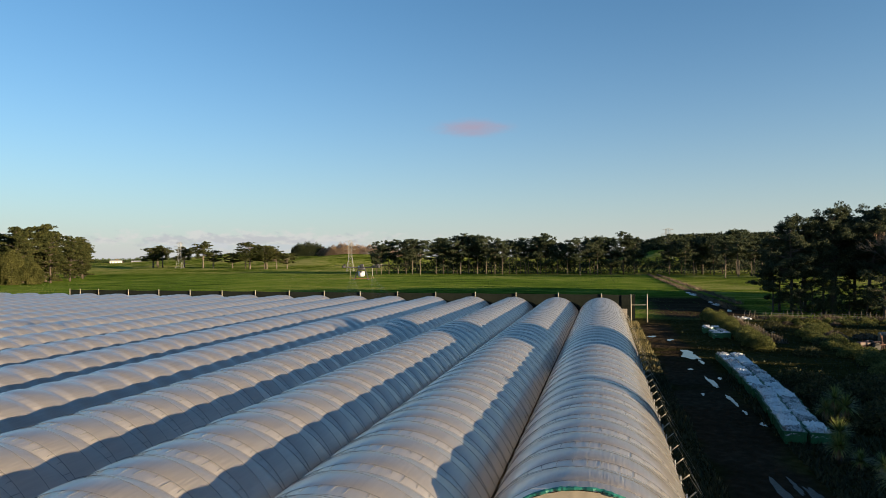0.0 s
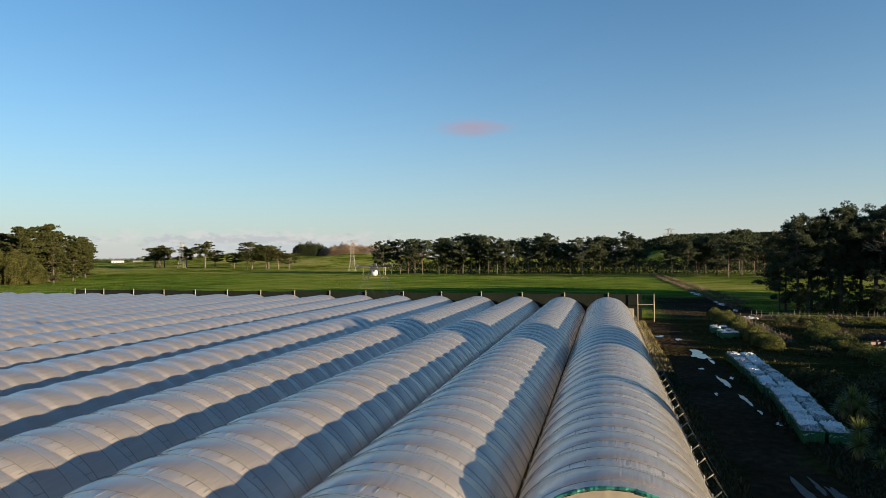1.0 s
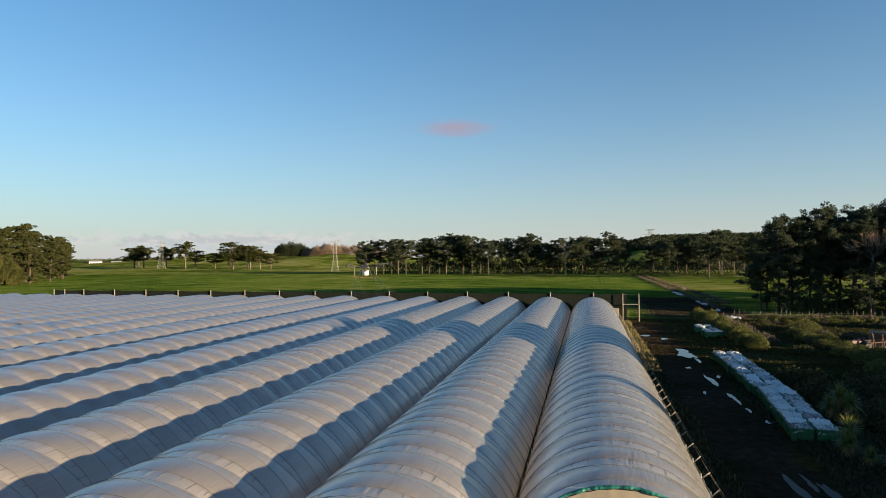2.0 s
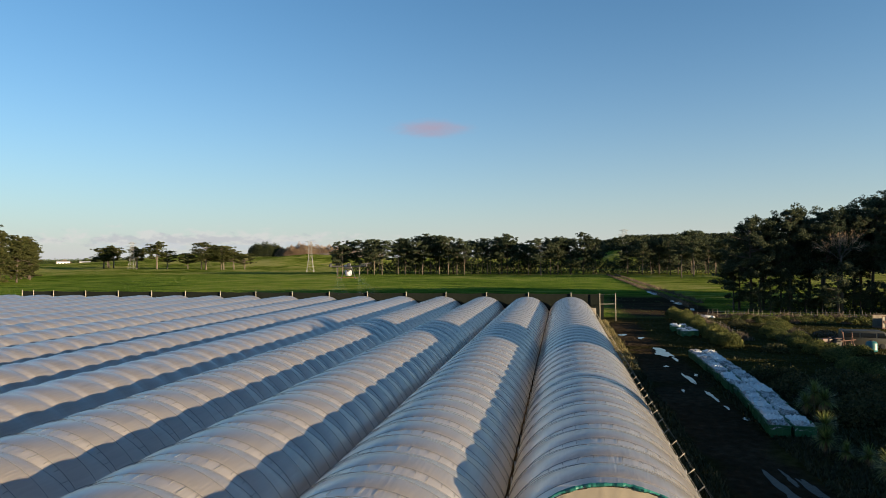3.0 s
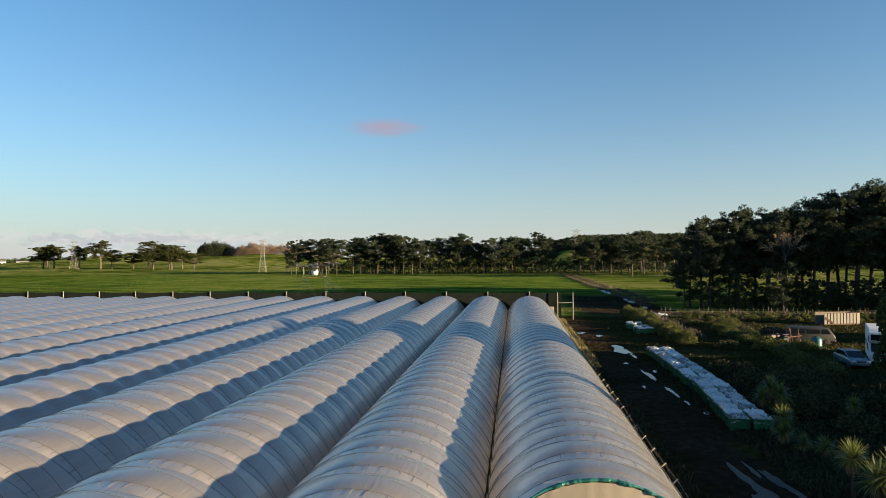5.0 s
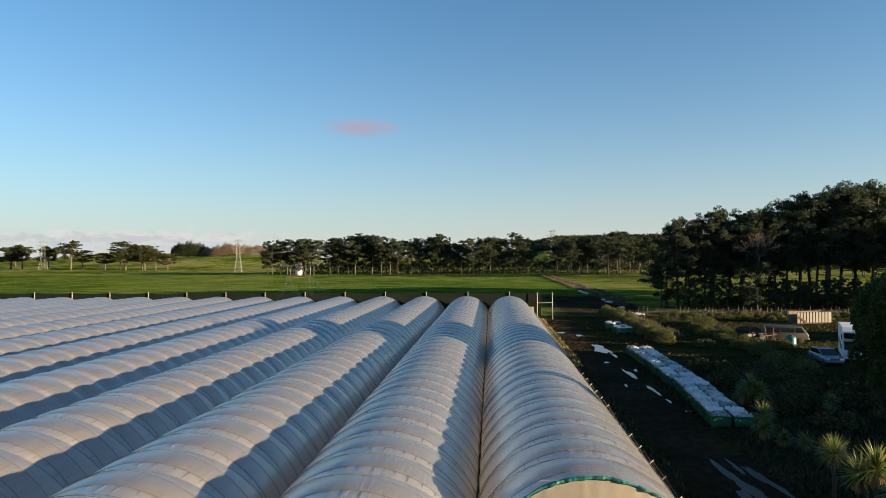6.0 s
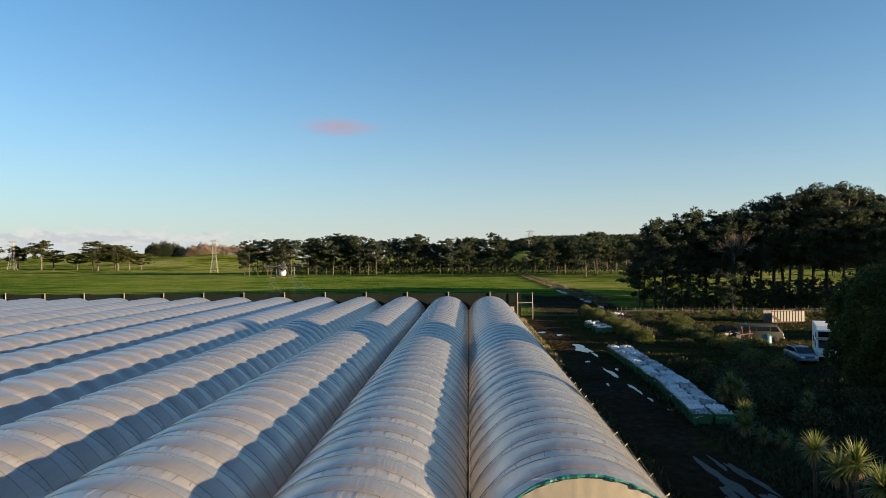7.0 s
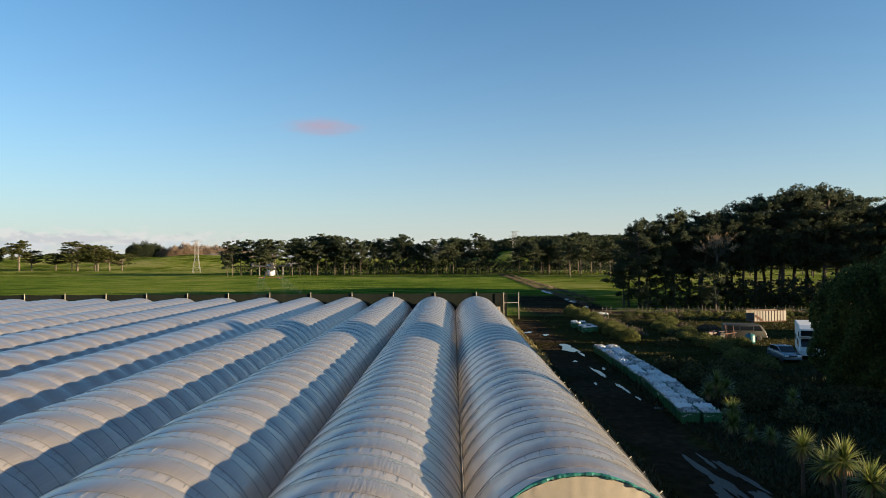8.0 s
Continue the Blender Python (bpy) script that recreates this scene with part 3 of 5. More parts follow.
add_tube(bm, pts, rad, 7)
part("tarp_edge", bm, TEAL, edge_tunnel, "crumpled teal tarpaulin rolled along the end hoop")
END_Y = first_bays * BAY - 0.02
verts = [(film_point(c / 24)[0], END_Y, film_point(c / 24)[1]) for c in range(25)] + [(film_point(c / 24)[0], END_Y, 0.02) for c in range(25)]
part("far_end_sheet", mesh_of("far_end_sheet", verts, [(c, c + 1, c + 26, c + 25) for c in range(24)], FILM), FILM, edge_tunnel)

# ---- windbreak ----
fence = thing("windbreak_fence", pose(0, 107.4, 0), "dark windbreak netting between tall pale posts", "fence")
POST = to_mesh(tube([(0, 0, -0.8), (0.01, 0, 2.4), (0, 0, 4.62)], [0.10, 0.09, 0.075], 8), "post", PALEWOOD)
post_x = [RIDGE_X + 0.05 - 7.0 * k for k in range(16)]
for i, x in enumerate(post_x + [post_x[-1] + 2.5]):
    part("post", POST, PALEWOOD, fence, m=pose(x, 0, 0, 0, 0.4 * math.sin(i * 2.3), i * 40))
xs = [4.0] + post_x
for a, b in zip(xs, xs[1:]):
    bm = bmesh.new()
    rows = []
    for i in range(9):
        f = i / 8
        x = a + (b - a) * f
        sag = 0.10 * math.sin(math.pi * f)
        rows.append([bm.verts.new((x, 0.12 + 0.06 * math.sin(5 * f), z)) for z in (-0.4, 1.6, 3.1, 4.42 - sag)])
    for p, q in zip(rows, rows[1:]):
        for k in range(3):
            bm.faces.new((p[k], q[k], q[k + 1], p[k + 1]))
    part("netting", bm, NET, fence)
gate = thing("gate_frame", pose(3.35, 107.0, 0), "tall timber gate frame with a cross rail beside the tunnels", "gate")
part("post", to_mesh(tube([(0, 0, 0), (0, 0, 4.5)], [0.095, 0.075], 8), "gate_post", PALEWOOD), PALEWOOD, gate)
part("post", to_mesh(tube([(2.5, 0, 0), (2.5, 0, 4.5)], [0.095, 0.075], 8), "gate_post", PALEWOOD), PALEWOOD, gate)
part("rail", tube([(0, 0, 2.75), (2.5, 0, 2.8)], 0.06, 6), PALEWOOD, gate)
part("wire", tube([(0, 0, 4.35), (2.5, 0, 4.35)], 0.006, 4), STEEL, gate)
low_sheet = thing("sheet_panel", pose(0, 106.6, 0), "pale plastic sheet panel standing at the tunnel ends", "panel")
part("sheet", box((0.8, 0.06, 1.5), (2.35, 0, 1.4), 0.01), FILM, low_sheet)
part("support", box((0.08, 0.08, 1.0), (2.0, 0.05, 0.5)), PALEWOOD, low_sheet)
part("support", box((0.08, 0.08, 1.0), (2.7, 0.05, 0.5)), PALEWOOD, low_sheet)

# ---- trees ----


def pine_meshes(seed, height, spread, clusters, per_cluster, leaf, mat, bark, bare=0.35, flat_top=0.6, lean=0.04, pad=0.05, stout=1.0, squash=1.0):
    """A conifer with a bare trunk below and ragged clumps of foliage on limbs: trunk mesh and crown mesh."""
    rng = np.random.default_rng(seed)
    bm = bmesh.new()
    top = height * 0.9
    bend = rng.normal(size=2) * lean * height
    spine = []
    for i in range(8):
        f = i / 7
        spine.append(Vector((bend[0] * f * f, bend[1] * f * f, top * f - 0.1)))
    r0 = height * 0.021 * stout
    add_tube(bm, spine, [r0 * (1.15 - 0.95 * i / 7) for i in range(8)], 7)
    centres, sizes = [], []
    for c in range(clusters):
        f = bare + (1 - bare) * (c + rng.random()) / clusters
        a = rng.random() * 2 * math.pi
        g = (f - bare) / (1 - bare)
        reach = spread * (0.35 + 0.75 * rng.random()) * (math.sin(math.pi * min(1, 0.25 + 0.68 * g)) ** flat_top)
        p0 = Vector((bend[0] * f * f, bend[1] * f * f, top * f))
        p1 = p0 + Vector((math.cos(a) * reach, math.sin(a) * reach, height * (0.02 + 0.06 * rng.random() + 0.04 * g)))
        mid = (p0 + p1) / 2 + Vector((0, 0, -0.02 * height * rng.random()))
        add_tube(bm, [p0, mid, p1], [r0 * 0.30, r0 * 0.2, r0 * 0.07], 4, False)
        # each limb carries several ragged pads of needles, some with upright candles
        for j in range(2 + int(rng.integers(3))):
            size = pad * height * (0.6 + 0.8 * rng.random()) * (1.0 if j == 0 else 0.75)
            k = max(4, int(per_cluster * (size / (pad * height)) ** 2))
            at = np.array(p1) + (rng.normal(size=3) * np.array([1, 1, 0.5]) * height * 0.035 - (np.array(p1) - np.array(p0)) * 0.5 * rng.random() if j else np.zeros(3))
            # a pad is several small tufts, thickest on its upper side
            tuft = rng.normal(size=(7, 3)) * np.array([0.62, 0.62, 0.34 * squash]) * size
            tuft[:, 2] = np.where(tuft[:, 2] < 0, tuft[:, 2] * 0.5, tuft[:, 2])
            q = rng.normal(size=(k, 3))
            q /= np.linalg.norm(q, axis=1)[:, None]
            q *= rng.random(k)[:, None] ** 0.4 * np.array([0.48, 0.48, 0.42 * squash]) * size
            q += tuft[rng.integers(7, size=k)]
            centres.append(at[None, :] + q)
            sizes.append(leaf * (0.5 + 0.9 * rng.random(k)))
    for c in range(6):
        f = bare * (0.35 + 0.65 * rng.random())
        a = rng.random() * 2 * math.pi
        p0 = Vector((bend[0] * f * f, bend[1] * f * f, top * f))
        p1 = p0 + Vector((math.cos(a), math.sin(a), 0.15)) * spread * (0.25 + 0.5 * rng.random())
        add_tube(bm, [p0, p1], [r0 * 0.2, r0 * 0.05], 4, False)
    trunk = to_mesh(bm, "trunk", bark)
    crown = tuft_mesh("crown", np.concatenate(centres), np.concatenate(sizes), mat, rng, flat=0.2, long=1.9)
    return trunk, crown


def tree_from(meshes, m, name, label, category, group):
    base = thing(name, m, label, category, group)
    part("trunk", meshes[0], None, base)
    part("crown", meshes[1], None, base)
    return base


def scatter_trees(kinds, places, name, label, category, group, seed, vary=0.12, girth=1.0):
    rng = np.random.default_rng(seed)
    for i, (x, y, s) in enumerate(places):
        k = kinds[int(rng.integers(len(kinds)))]
        sc = s * (1 - vary + 2 * vary * rng.random())
        z = float(ground_height(x, y))
        ob = tree_from(k, pose(x, y, z - 0.05, 0, 0, rng.random() * 360) @ Matrix.Diagonal((girth * sc * (0.92 + 0.2 * rng.random()), girth * sc * (0.92 + 0.2 * rng.random()), sc, 1)), name, label, category, group)


near_pines = [pine_meshes(11, 20, 4.8, 46, 190, 0.22, PINE, BARK, 0.40, pad=0.05, stout=0.8), pine_meshes(12, 20, 5.6, 50, 190, 0.22, PINE, BARK, 0.34, pad=0.05, stout=0.8),
              pine_meshes(13, 20, 4.4, 44, 190, 0.22, PINE, BARK, 0.46, pad=0.05, stout=0.8), pine_meshes(14, 20, 6.2, 52, 190, 0.22, PINE, BARK, 0.36, pad=0.05, stout=0.8)]
low_pines = [pine_meshes(15, 20, 9.5, 30, 130, 0.42, PINE, BARK, 0.12, 0.5, pad=0.075), pine_meshes(16, 20, 8.5, 28, 130, 0.42, PINE, BARK, 0.2, 0.5, pad=0.075)]
rng = np.random.default_rng(21)
# out-of-view pines at y 101-119 and hidden rear rows are added for shade
places = [(33.0, 131, 0.92), (36, 134, 0.84), (40.3, 133, 0.99), (37.5, 128.5, 0.6), (45.5, 131, 0.85), (49.5, 134, 0.97), (54, 131, 1.02), (58.5, 135, 1.13),
          (62, 131, 1.13), (66.5, 135, 1.18), (71, 132, 1.2), (76, 136, 1.16), (81, 132, 1.17), (87, 135, 1.1), (93, 132, 1.15), (100, 136, 1.15),
          (37, 140, 0.82), (43, 140, 0.92), (51, 146, 1.0), (46, 139, 0.95), (55, 141, 1.0), (64, 142, 1.1), (74, 143, 1.15), (84, 142, 1.1), (96, 143, 1.1), (108, 138, 1.1), (118, 140, 1.1), (60, 150, 0.95), (70, 152, 1.0), (80, 155, 1.05), (90, 158, 1.05), (101, 160, 1.1), (112, 162, 1.1), (124, 165, 1.1), (88, 112, 1.0), (97, 110, 1.05), (106, 107, 1.05), (116, 104, 1.05), (126, 101, 1.05), (93, 119, 1.0), (104, 119, 1.05), (78, 164, 1.0), (95, 168, 1.0), (110, 172, 1.05), (128, 150, 1.1)]
low_places = [(29.8, 131.0, 0.42), (31.2, 132.5, 0.5), (33.2, 126.0, 0.24), (38.0, 125.5, 0.25), (45.0, 122.6, 0.46), (49.5, 125.0, 0.28), (43.5, 125.5, 0.26), (54, 125.4, 0.27), (59, 125.2, 0.3), (65, 125.6, 0.3), (35.4, 127.5, 0.27), (41.0, 126.5, 0.29), (47.2, 126.4, 0.27), (52.0, 127.0, 0.31), (57.0, 127.2, 0.26), (62.0, 126.6, 0.29), (68.5, 127, 0.3), (72.5, 126, 0.28)]
scatter_trees(low_pines, low_places, "young_pine", "low dark spreading pine with branches near the ground", "tree", "young pines below the clump", 13, 0.05)
scatter_trees(near_pines, places, "pine_tree", "tall dark radiata pine with ragged clumped crown and bare trunk", "tree", "pine clump behind the post fence", 3, 0.05)

far_pines = [pine_meshes(31, 24, 7.2, 26, 95, 0.5, PINE, BARK, 0.42, 0.45, pad=0.075, stout=0.6, squash=0.6), pine_meshes(32, 24, 8.4, 28, 95, 0.5, PINE, PALEBARK, 0.48, 0.35, pad=0.08, stout=0.55, squash=0.55),
             pine_meshes(33, 24, 6.2, 22, 95, 0.5, PINE, PALEBARK, 0.56, 0.4, pad=0.075, stout=0.5, squash=0.6), pine_meshes(34, 24, 7.4, 34, 95, 0.5, PINE, BARK, 0.22, 0.5, pad=0.07, stout=0.6, squash=0.7),
             pine_meshes(35, 24, 9.2, 26, 95, 0.5, PINE, PALEBARK, 0.4, 0.3, lean=0.08, pad=0.085, stout=0.6, squash=0.5)]
rng = np.random.default_rng(4)
places = []
x = -142.0
while x < 95:
    gap = abs(x - 29) < 6.5
    if not gap:
        places.append((x, 388 + 6 * rng.normal() * 0.6, (0.76 + 0.27 * rng.random()) * (0.9 if x < -136 else 1)))
        if rng.random() < 0.95:
            places.append((x + 3 * rng.random(), 402 + 4 * rng.normal(), 0.72 + 0.25 * rng.random()))
    x += 4.0 + 3.8 * rng.random()
scatter_trees(far_pines, places, "shelterbelt_pine", "dark shelterbelt pine with pale bare trunk across the paddock", "tree", "pine shelterbelt", 5, 0.05)
places = [(52 + 11 * i + 5 * rng.random(), 330 + 24 * math.sin(i * 1.7), 0.75 + 0.25 * rng.random()) for i in range(14)]
scatter_trees(far_pines, places, "shelterbelt_pine", "dark pine standing beyond the bright paddock", "tree", "pines beyond the paddock", 6, 0.08)

macros = [pine_meshes(41, 24, 8.5, 40, 95, 0.6, MACRO, PALEBARK, 0.42, 0.3, pad=0.085, stout=1.3, squash=0.5), pine_meshes(42, 24, 9.5, 44, 95, 0.6, MACRO, PALEBARK, 0.36, 0.3, pad=0.085, stout=1.3, squash=0.45), pine_meshes(43, 24, 6.2, 58, 130, 0.44, MACRO, BARK, 0.05, 0.6, pad=0.06, squash=0.6)]
places = [(-246, 222, 0.86), (-252, 230, 0.9), (-243, 236, 0.84), (-262, 235, 0.9), (-258, 248, 0.92), (-250, 254, 0.86), (-270, 262, 0.95), (-280, 275, 0.9), (-275, 288, 0.86), (-292, 300, 0.84), (-287, 300, 0.84), (-313, 330, 0.9), (-262, 222, 0.9), (-272, 236, 0.9), (-285, 258, 0.95), (-300, 285, 0.9), (-310, 312, 0.8), (-318, 330, 0.85), (-290, 240, 0.95), (-305, 262, 0.95)]
places = [(x, y, sc * 1.02) for x, y, sc in places]
macros.append(pine_meshes(44, 24, 6.6, 52, 130, 0.44, MACRO, BARK, 0.12, 0.4, pad=0.065, squash=0.55))
macros.append(pine_meshes(45, 24, 5.4, 46, 130, 0.44, MACRO, BARK, 0.2, 0.7, pad=0.06, squash=0.7))
scatter_trees(macros[2:], places, "macrocarpa_tree", "broad dark green macrocarpa cypress, sunlit on one side", "tree", "macrocarpa grove", 7, 0.2, 1.1)
places = [(-495, 620, 0.8), (-482, 619, 0.9), (-470, 640, 0.8), (-440, 600, 0.8), (-405, 583, 0.98), (-398, 590, 0.7), (-349, 580, 1.02), (-360, 590, 0.72), (-338, 590, 0.9), (-330, 580, 0.82), (-322, 585, 0.76), (-372, 585, 0.6), (-313, 590, 0.62), (-520, 660, 0.9), (-545, 690, 0.9)]
places = [(x, y, sc * 1.12) for x, y, sc in places]
scatter_trees(macros[:2], places, "macrocarpa_tree", "flat-topped macrocarpa with pale bare trunk in the pasture", "tree", "scattered pasture trees", 8, 0.05, 1.15)


def mass_of(name, cx, cy, lx, ly, h, n, leaf, mat, label, category, seed, dome=0.5, turn=0.0):
    """Foliage that nobody could count: an uneven mass over an oval of ground."""
    rng = np.random.default_rng(seed)
    r = np.sqrt(rng.random(n))
    a = rng.random(n) * 2 * math.pi
    u, v = r * np.cos(a), r * np.sin(a)
    top = h * (1 - dome * r * r) * (0.72 + 0.28 * np.sin(u * lx * 0.35 + seed) * np.cos(v * ly * 0.4 + 2 * seed) + 0.06 * rng.normal(size=n))
    z = top * (1 - 0.97 * rng.random(n) ** 2.2)
    ct, st = math.cos(radians(turn)), math.sin(radians(turn))
    x, y = cx + u * lx * ct - v * ly * st, cy + u * lx * st + v * ly * ct
    z = np.maximum(z, 0.1) + ground_height(x, y)
    me = tuft_mesh(name, np.stack([x, y, z], axis=1), leaf * (0.6 + 0.8 * rng.random(n)), mat, rng, flat=0.2)
    ob = part(name, me, mat)
    return tagged(ob, label, category, kind="stuff")


# far woods
mass_of("far_woods", -421, 860, 27, 18, 21, 30000, 0.9, SHADEWOOD, "dense rounded dark grove on a far rise", "woods", 51, 0.35)
mass_of("bare_poplars", -330, 850, 74, 10, 15, 44000, 0.7, TWIG, "long row of leafless brown poplars far off", "woods", 52, 0.25)
mass_of("bare_poplars", -362, 845, 28, 10, 19, 22000, 0.7, TWIG, "taller leafless brown poplars far off", "woods", 53, 0.5)
mass_of("far_woods", 300, 1110, 300, 160, 11, 60000, 3.0, SHADEWOOD, "dark forest covering a distant hill", "woods", 54, 0.3)
mass_of("far_woods", 190, 520, 130, 60, 18, 26000, 1.5, SHADEWOOD, "dark mixed woods behind the paddocks", "woods", 55, 0.3)
mass_of("far_woods", -858, 1042, 22, 10, 13, 4000, 1.3, CYPRESS, "dark rounded trees behind the far sheds", "woods", 56, 0.5)
mass_of("far_woods", -832, 1036, 18, 10, 10, 3000, 1.3, CYPRESS, "dark rounded trees beside the far sheds", "woods", 60, 0.5)
mass_of("bare_poplars", -922, 1052, 16, 8, 9, 2500, 1.0, TWIG, "brown leafless trees beside the far sheds", "woods", 61, 0.5)
mass_of("far_woods", -1080, 1250, 320, 30, 11, 9000, 2.2, CYPRESS, "distant dark trees on the skyline", "woods", 57, 0.3)
mass_of("undergrowth", 78, 130, 46, 6, 4.2, 16000, 0.36, PINE, "dark undergrowth and low branches beneath pines", "undergrowth", 58, 0.3)
mass_of("undergrowth", -20, 412, 128, 10, 10.5, 20000, 0.9, PINE, "scrubby undergrowth along the shelterbelt foot", "undergrowth", 59, 0.25)

# dense conifer beside the parked vehicles, and unseen trees added beyond it to cast shade
def dense_conifer(name, x, y, h, r, seed, n, label, group, leaf=0.42, mat=None, top=2.6):
    rng = np.random.default_rng(seed)
    base = thing(name, pose(x, y, 0), label, "tree", group)
    part("trunk", to_mesh(tube([(0, 0, -0.05), (0.1, 0.05, h * 0.5), (0, 0, h * 0.92)], [0.32, 0.22, 0.05], 8), "trunk", BARK), BARK, base)
    f = rng.random(n) ** 0.85
    a = rng.random(n) * 2 * math.pi
    lump = 1 + 0.16 * np.sin(3 * a + 5 * f + seed) + 0.12 * np.sin(7 * a - 11 * f + seed)
    rad = r * np.minimum(1, 0.72 + f * 1.2) * np.clip((1 - f) * top, 0, 1) ** 0.55 * lump * (1 - 0.3 * rng.random(n) ** 2)
    z = 0.15 + f * h * (1 + 0.04 * rng.normal(size=n))
    c = np.stack([rad * np.cos(a), rad * np.sin(a), z], axis=1)
    part("crown", tuft_mesh("crown", c, leaf * (0.6 + 0.9 * rng.random(n)), mat or CYPRESS, rng, flat=0.1), mat or CYPRESS, base)
    return base


OLIVELEAF = material("olive_green_leaves", [(0.027, 0.033, 0.010), (0.058, 0.062, 0.018), (0.11, 0.105, 0.034)], scale=0.3, rough=0.75, bump=0, random_by="island", amount=0.3, through_light=0.25, spec=0.1)
for x, y, h, r, seed in ((-239, 213, 13.5, 4.6, 91), (-246, 209, 15.5, 5.5, 92), (-234.5, 219, 9.0, 3.6, 93)):
    dense_conifer("olive_tree", x, y, h, r, seed, 16000, "rounded olive-green tree at the edge of the grove", "macrocarpa grove", 0.42, OLIVELEAF)
HEDGE = "tall dense dark cypress hedge tree"
# the last two stand out of view, added for the shade they cast
for x, y, h, r, s in ((26.7, 49.3, 9.0, 3.1, 61), (29.0, 46.0, 11.5, 3.2, 62), (30.6, 41.6, 11.0, 3.0, 63), (32.0, 37.5, 5.0, 2.8, 64)):
    dense_conifer("cypress_tree", x, y, h, r, s, 26000, HEDGE, "cypress hedge", 0.25, top=5.0)
# out of view; placed so its shadow falls on the outer tunnels
dense_conifer("cypress_tree", 30.4, 24.4, 7.9, 1.7, 65, 4000, "unseen slender cypress added to cast a small tunnel shadow", "cypress hedge", 0.5)
# all out of view; heights set to shade the ground but not the tunnels
for i, (x, y, h, r) in enumerate(((33, 32, 4.7, 3.2), (32.6, 28, 4.6, 3.2), (32.0, 20, 4.7, 3.2), (31.5, 16, 4.7, 3.2), (31, 12, 4.6, 3.2), (30.5, 7, 4.5, 3.2), (47.5, 49, 6.6, 3.2), (48.5, 53, 6.4, 3.2), (49.5, 57, 4.0, 2.8), (50, 61, 3.6, 2.6), (50.5, 65, 3.4, 2.6), (62, 75, 5.6, 3.0), (63, 79, 5.4, 3.0), (30, 1, 4.5, 3.4), (30, -5, 4.5, 3.4), (29, -11, 4.5, 3.4))):
    dense_conifer("cypress_tree", x, y, h, r, 70 + i, 2600, "unseen low dense cypress added to shade the ground", "cypress hedge", 0.7)

# leafless tree among the pines
def bare_tree(x, y, h, seed):
    rng = np.random.default_rng(seed)
    base = thing("leafless_tree", pose(x, y, 0), "leafless brown tree with spreading twigs lightened as if sunlit", "tree")
    bm, tw = bmesh.new(), bmesh.new()
    add_tube(bm, [(0, 0, -0.05), (0.2, 0, h * 0.3), (0.1, 0.1, h * 0.6)], [0.3, 0.24, 0.16], 7)

    def grow(p, way, length, r, level):
        q = p + way * length
        add_tube(bm if level < 2 else tw, [p, (p + q) / 2 + Vector(rng.normal(size=3)) * length * 0.05, q], [r, r * 0.8, r * 0.55], 4, False)
        if level < 4:
            for _ in range(3 if level < 3 else 4):
                w = (way + Vector(rng.normal(size=3)) * 0.4 + Vector((0, 0, 0.12))).normalized()
                grow(q if rng.random() < 0.6 else (p + q * 2) / 3, w, length * (0.6 + 0.2 * rng.random()), r * 0.55, level + 1)
    for _ in range(7):
        grow(Vector((0.1, 0.1, h * (0.55 + 0.05 * rng.random()))), Vector((rng.normal() * 0.45, rng.normal() * 0.3, 1)).normalized(), h * 0.115, 0.08, 0)
    part("trunk", bm, BARK, base, smooth=True)
    # twig colour is lightened here in place of sun reaching the crown
    tagged(part("brushwood", tw, SUNLIT_TWIG, base), "fine bare brown twigs", kind="stuff")


bare_tree(46.1, 124.4, 17.4, 3)

# ---- beside the tunnels ----


def blob_puddle(x, y, lx, ly, turn, seed):
    rng = np.random.default_rng(seed)
    ph = rng.random(4) * 6.28
    n = 40
    ct, st = math.cos(radians(turn)), math.sin(radians(turn))
    vs = []
    for i in range(n):
        a = 2 * math.pi * i / n
        r = 1 + 0.28 * math.sin(2 * a + ph[0]) + 0.2 * math.sin(3 * a + ph[1]) + 0.12 * math.sin(7 * a + ph[2]) + 0.08 * math.sin(11 * a + ph[3])
        u, v = r * math.cos(a) * lx, r * math.sin(a) * ly
        vs.append((x + u * ct - v * st, y + u * st + v * ct, 0.014 + 0.0015 * (seed - 100)))
    vs.append((x, y, 0.014 + 0.0015 * (seed - 100)))
    mat = WETMUD if y < 35 else WATER
    ob = part("puddle", mesh_of("puddle", vs, [(i, (i + 1) % n, n) for i in range(n)], mat), mat)
    tagged(ob, "shallow rain puddle on the muddy track", "puddle", "puddles on the track", "structure")


for i, (x, y, lx, ly, a) in enumerate(((8.0, 72.6, 0.9, 2.7, 4), (8.6, 68.0, 0.2, 1.2, 5), (7.0, 63.4, 0.2, 0.5, 0), (7.92, 57.1, 0.2, 2.7, 2), (8.85, 59.0, 0.22, 0.55, 0), (8.25, 50.4, 0.2, 1.5, 1), (6.5, 52.0, 0.12, 0.5, 0),
                                       (7.1, 29.6, 0.36, 2.4, 4), (6.6, 27.2, 0.42, 1.2, 2), (8.35, 30.2, 0.26, 1.9, 5), (7.7, 32.0, 0.14, 1.0, 4), (8.1, 27.2, 0.3, 0.9, 3), (5.2, 88.0, 0.5, 0.9, 0), (7.2, 85, 0.35, 1.0, 0), (8.4, 46.5, 0.14, 0.5, 0), (8.9, 43.4, 0.3, 0.4, 0))):
    blob_puddle(x, y, lx, ly, a, 100 + i)


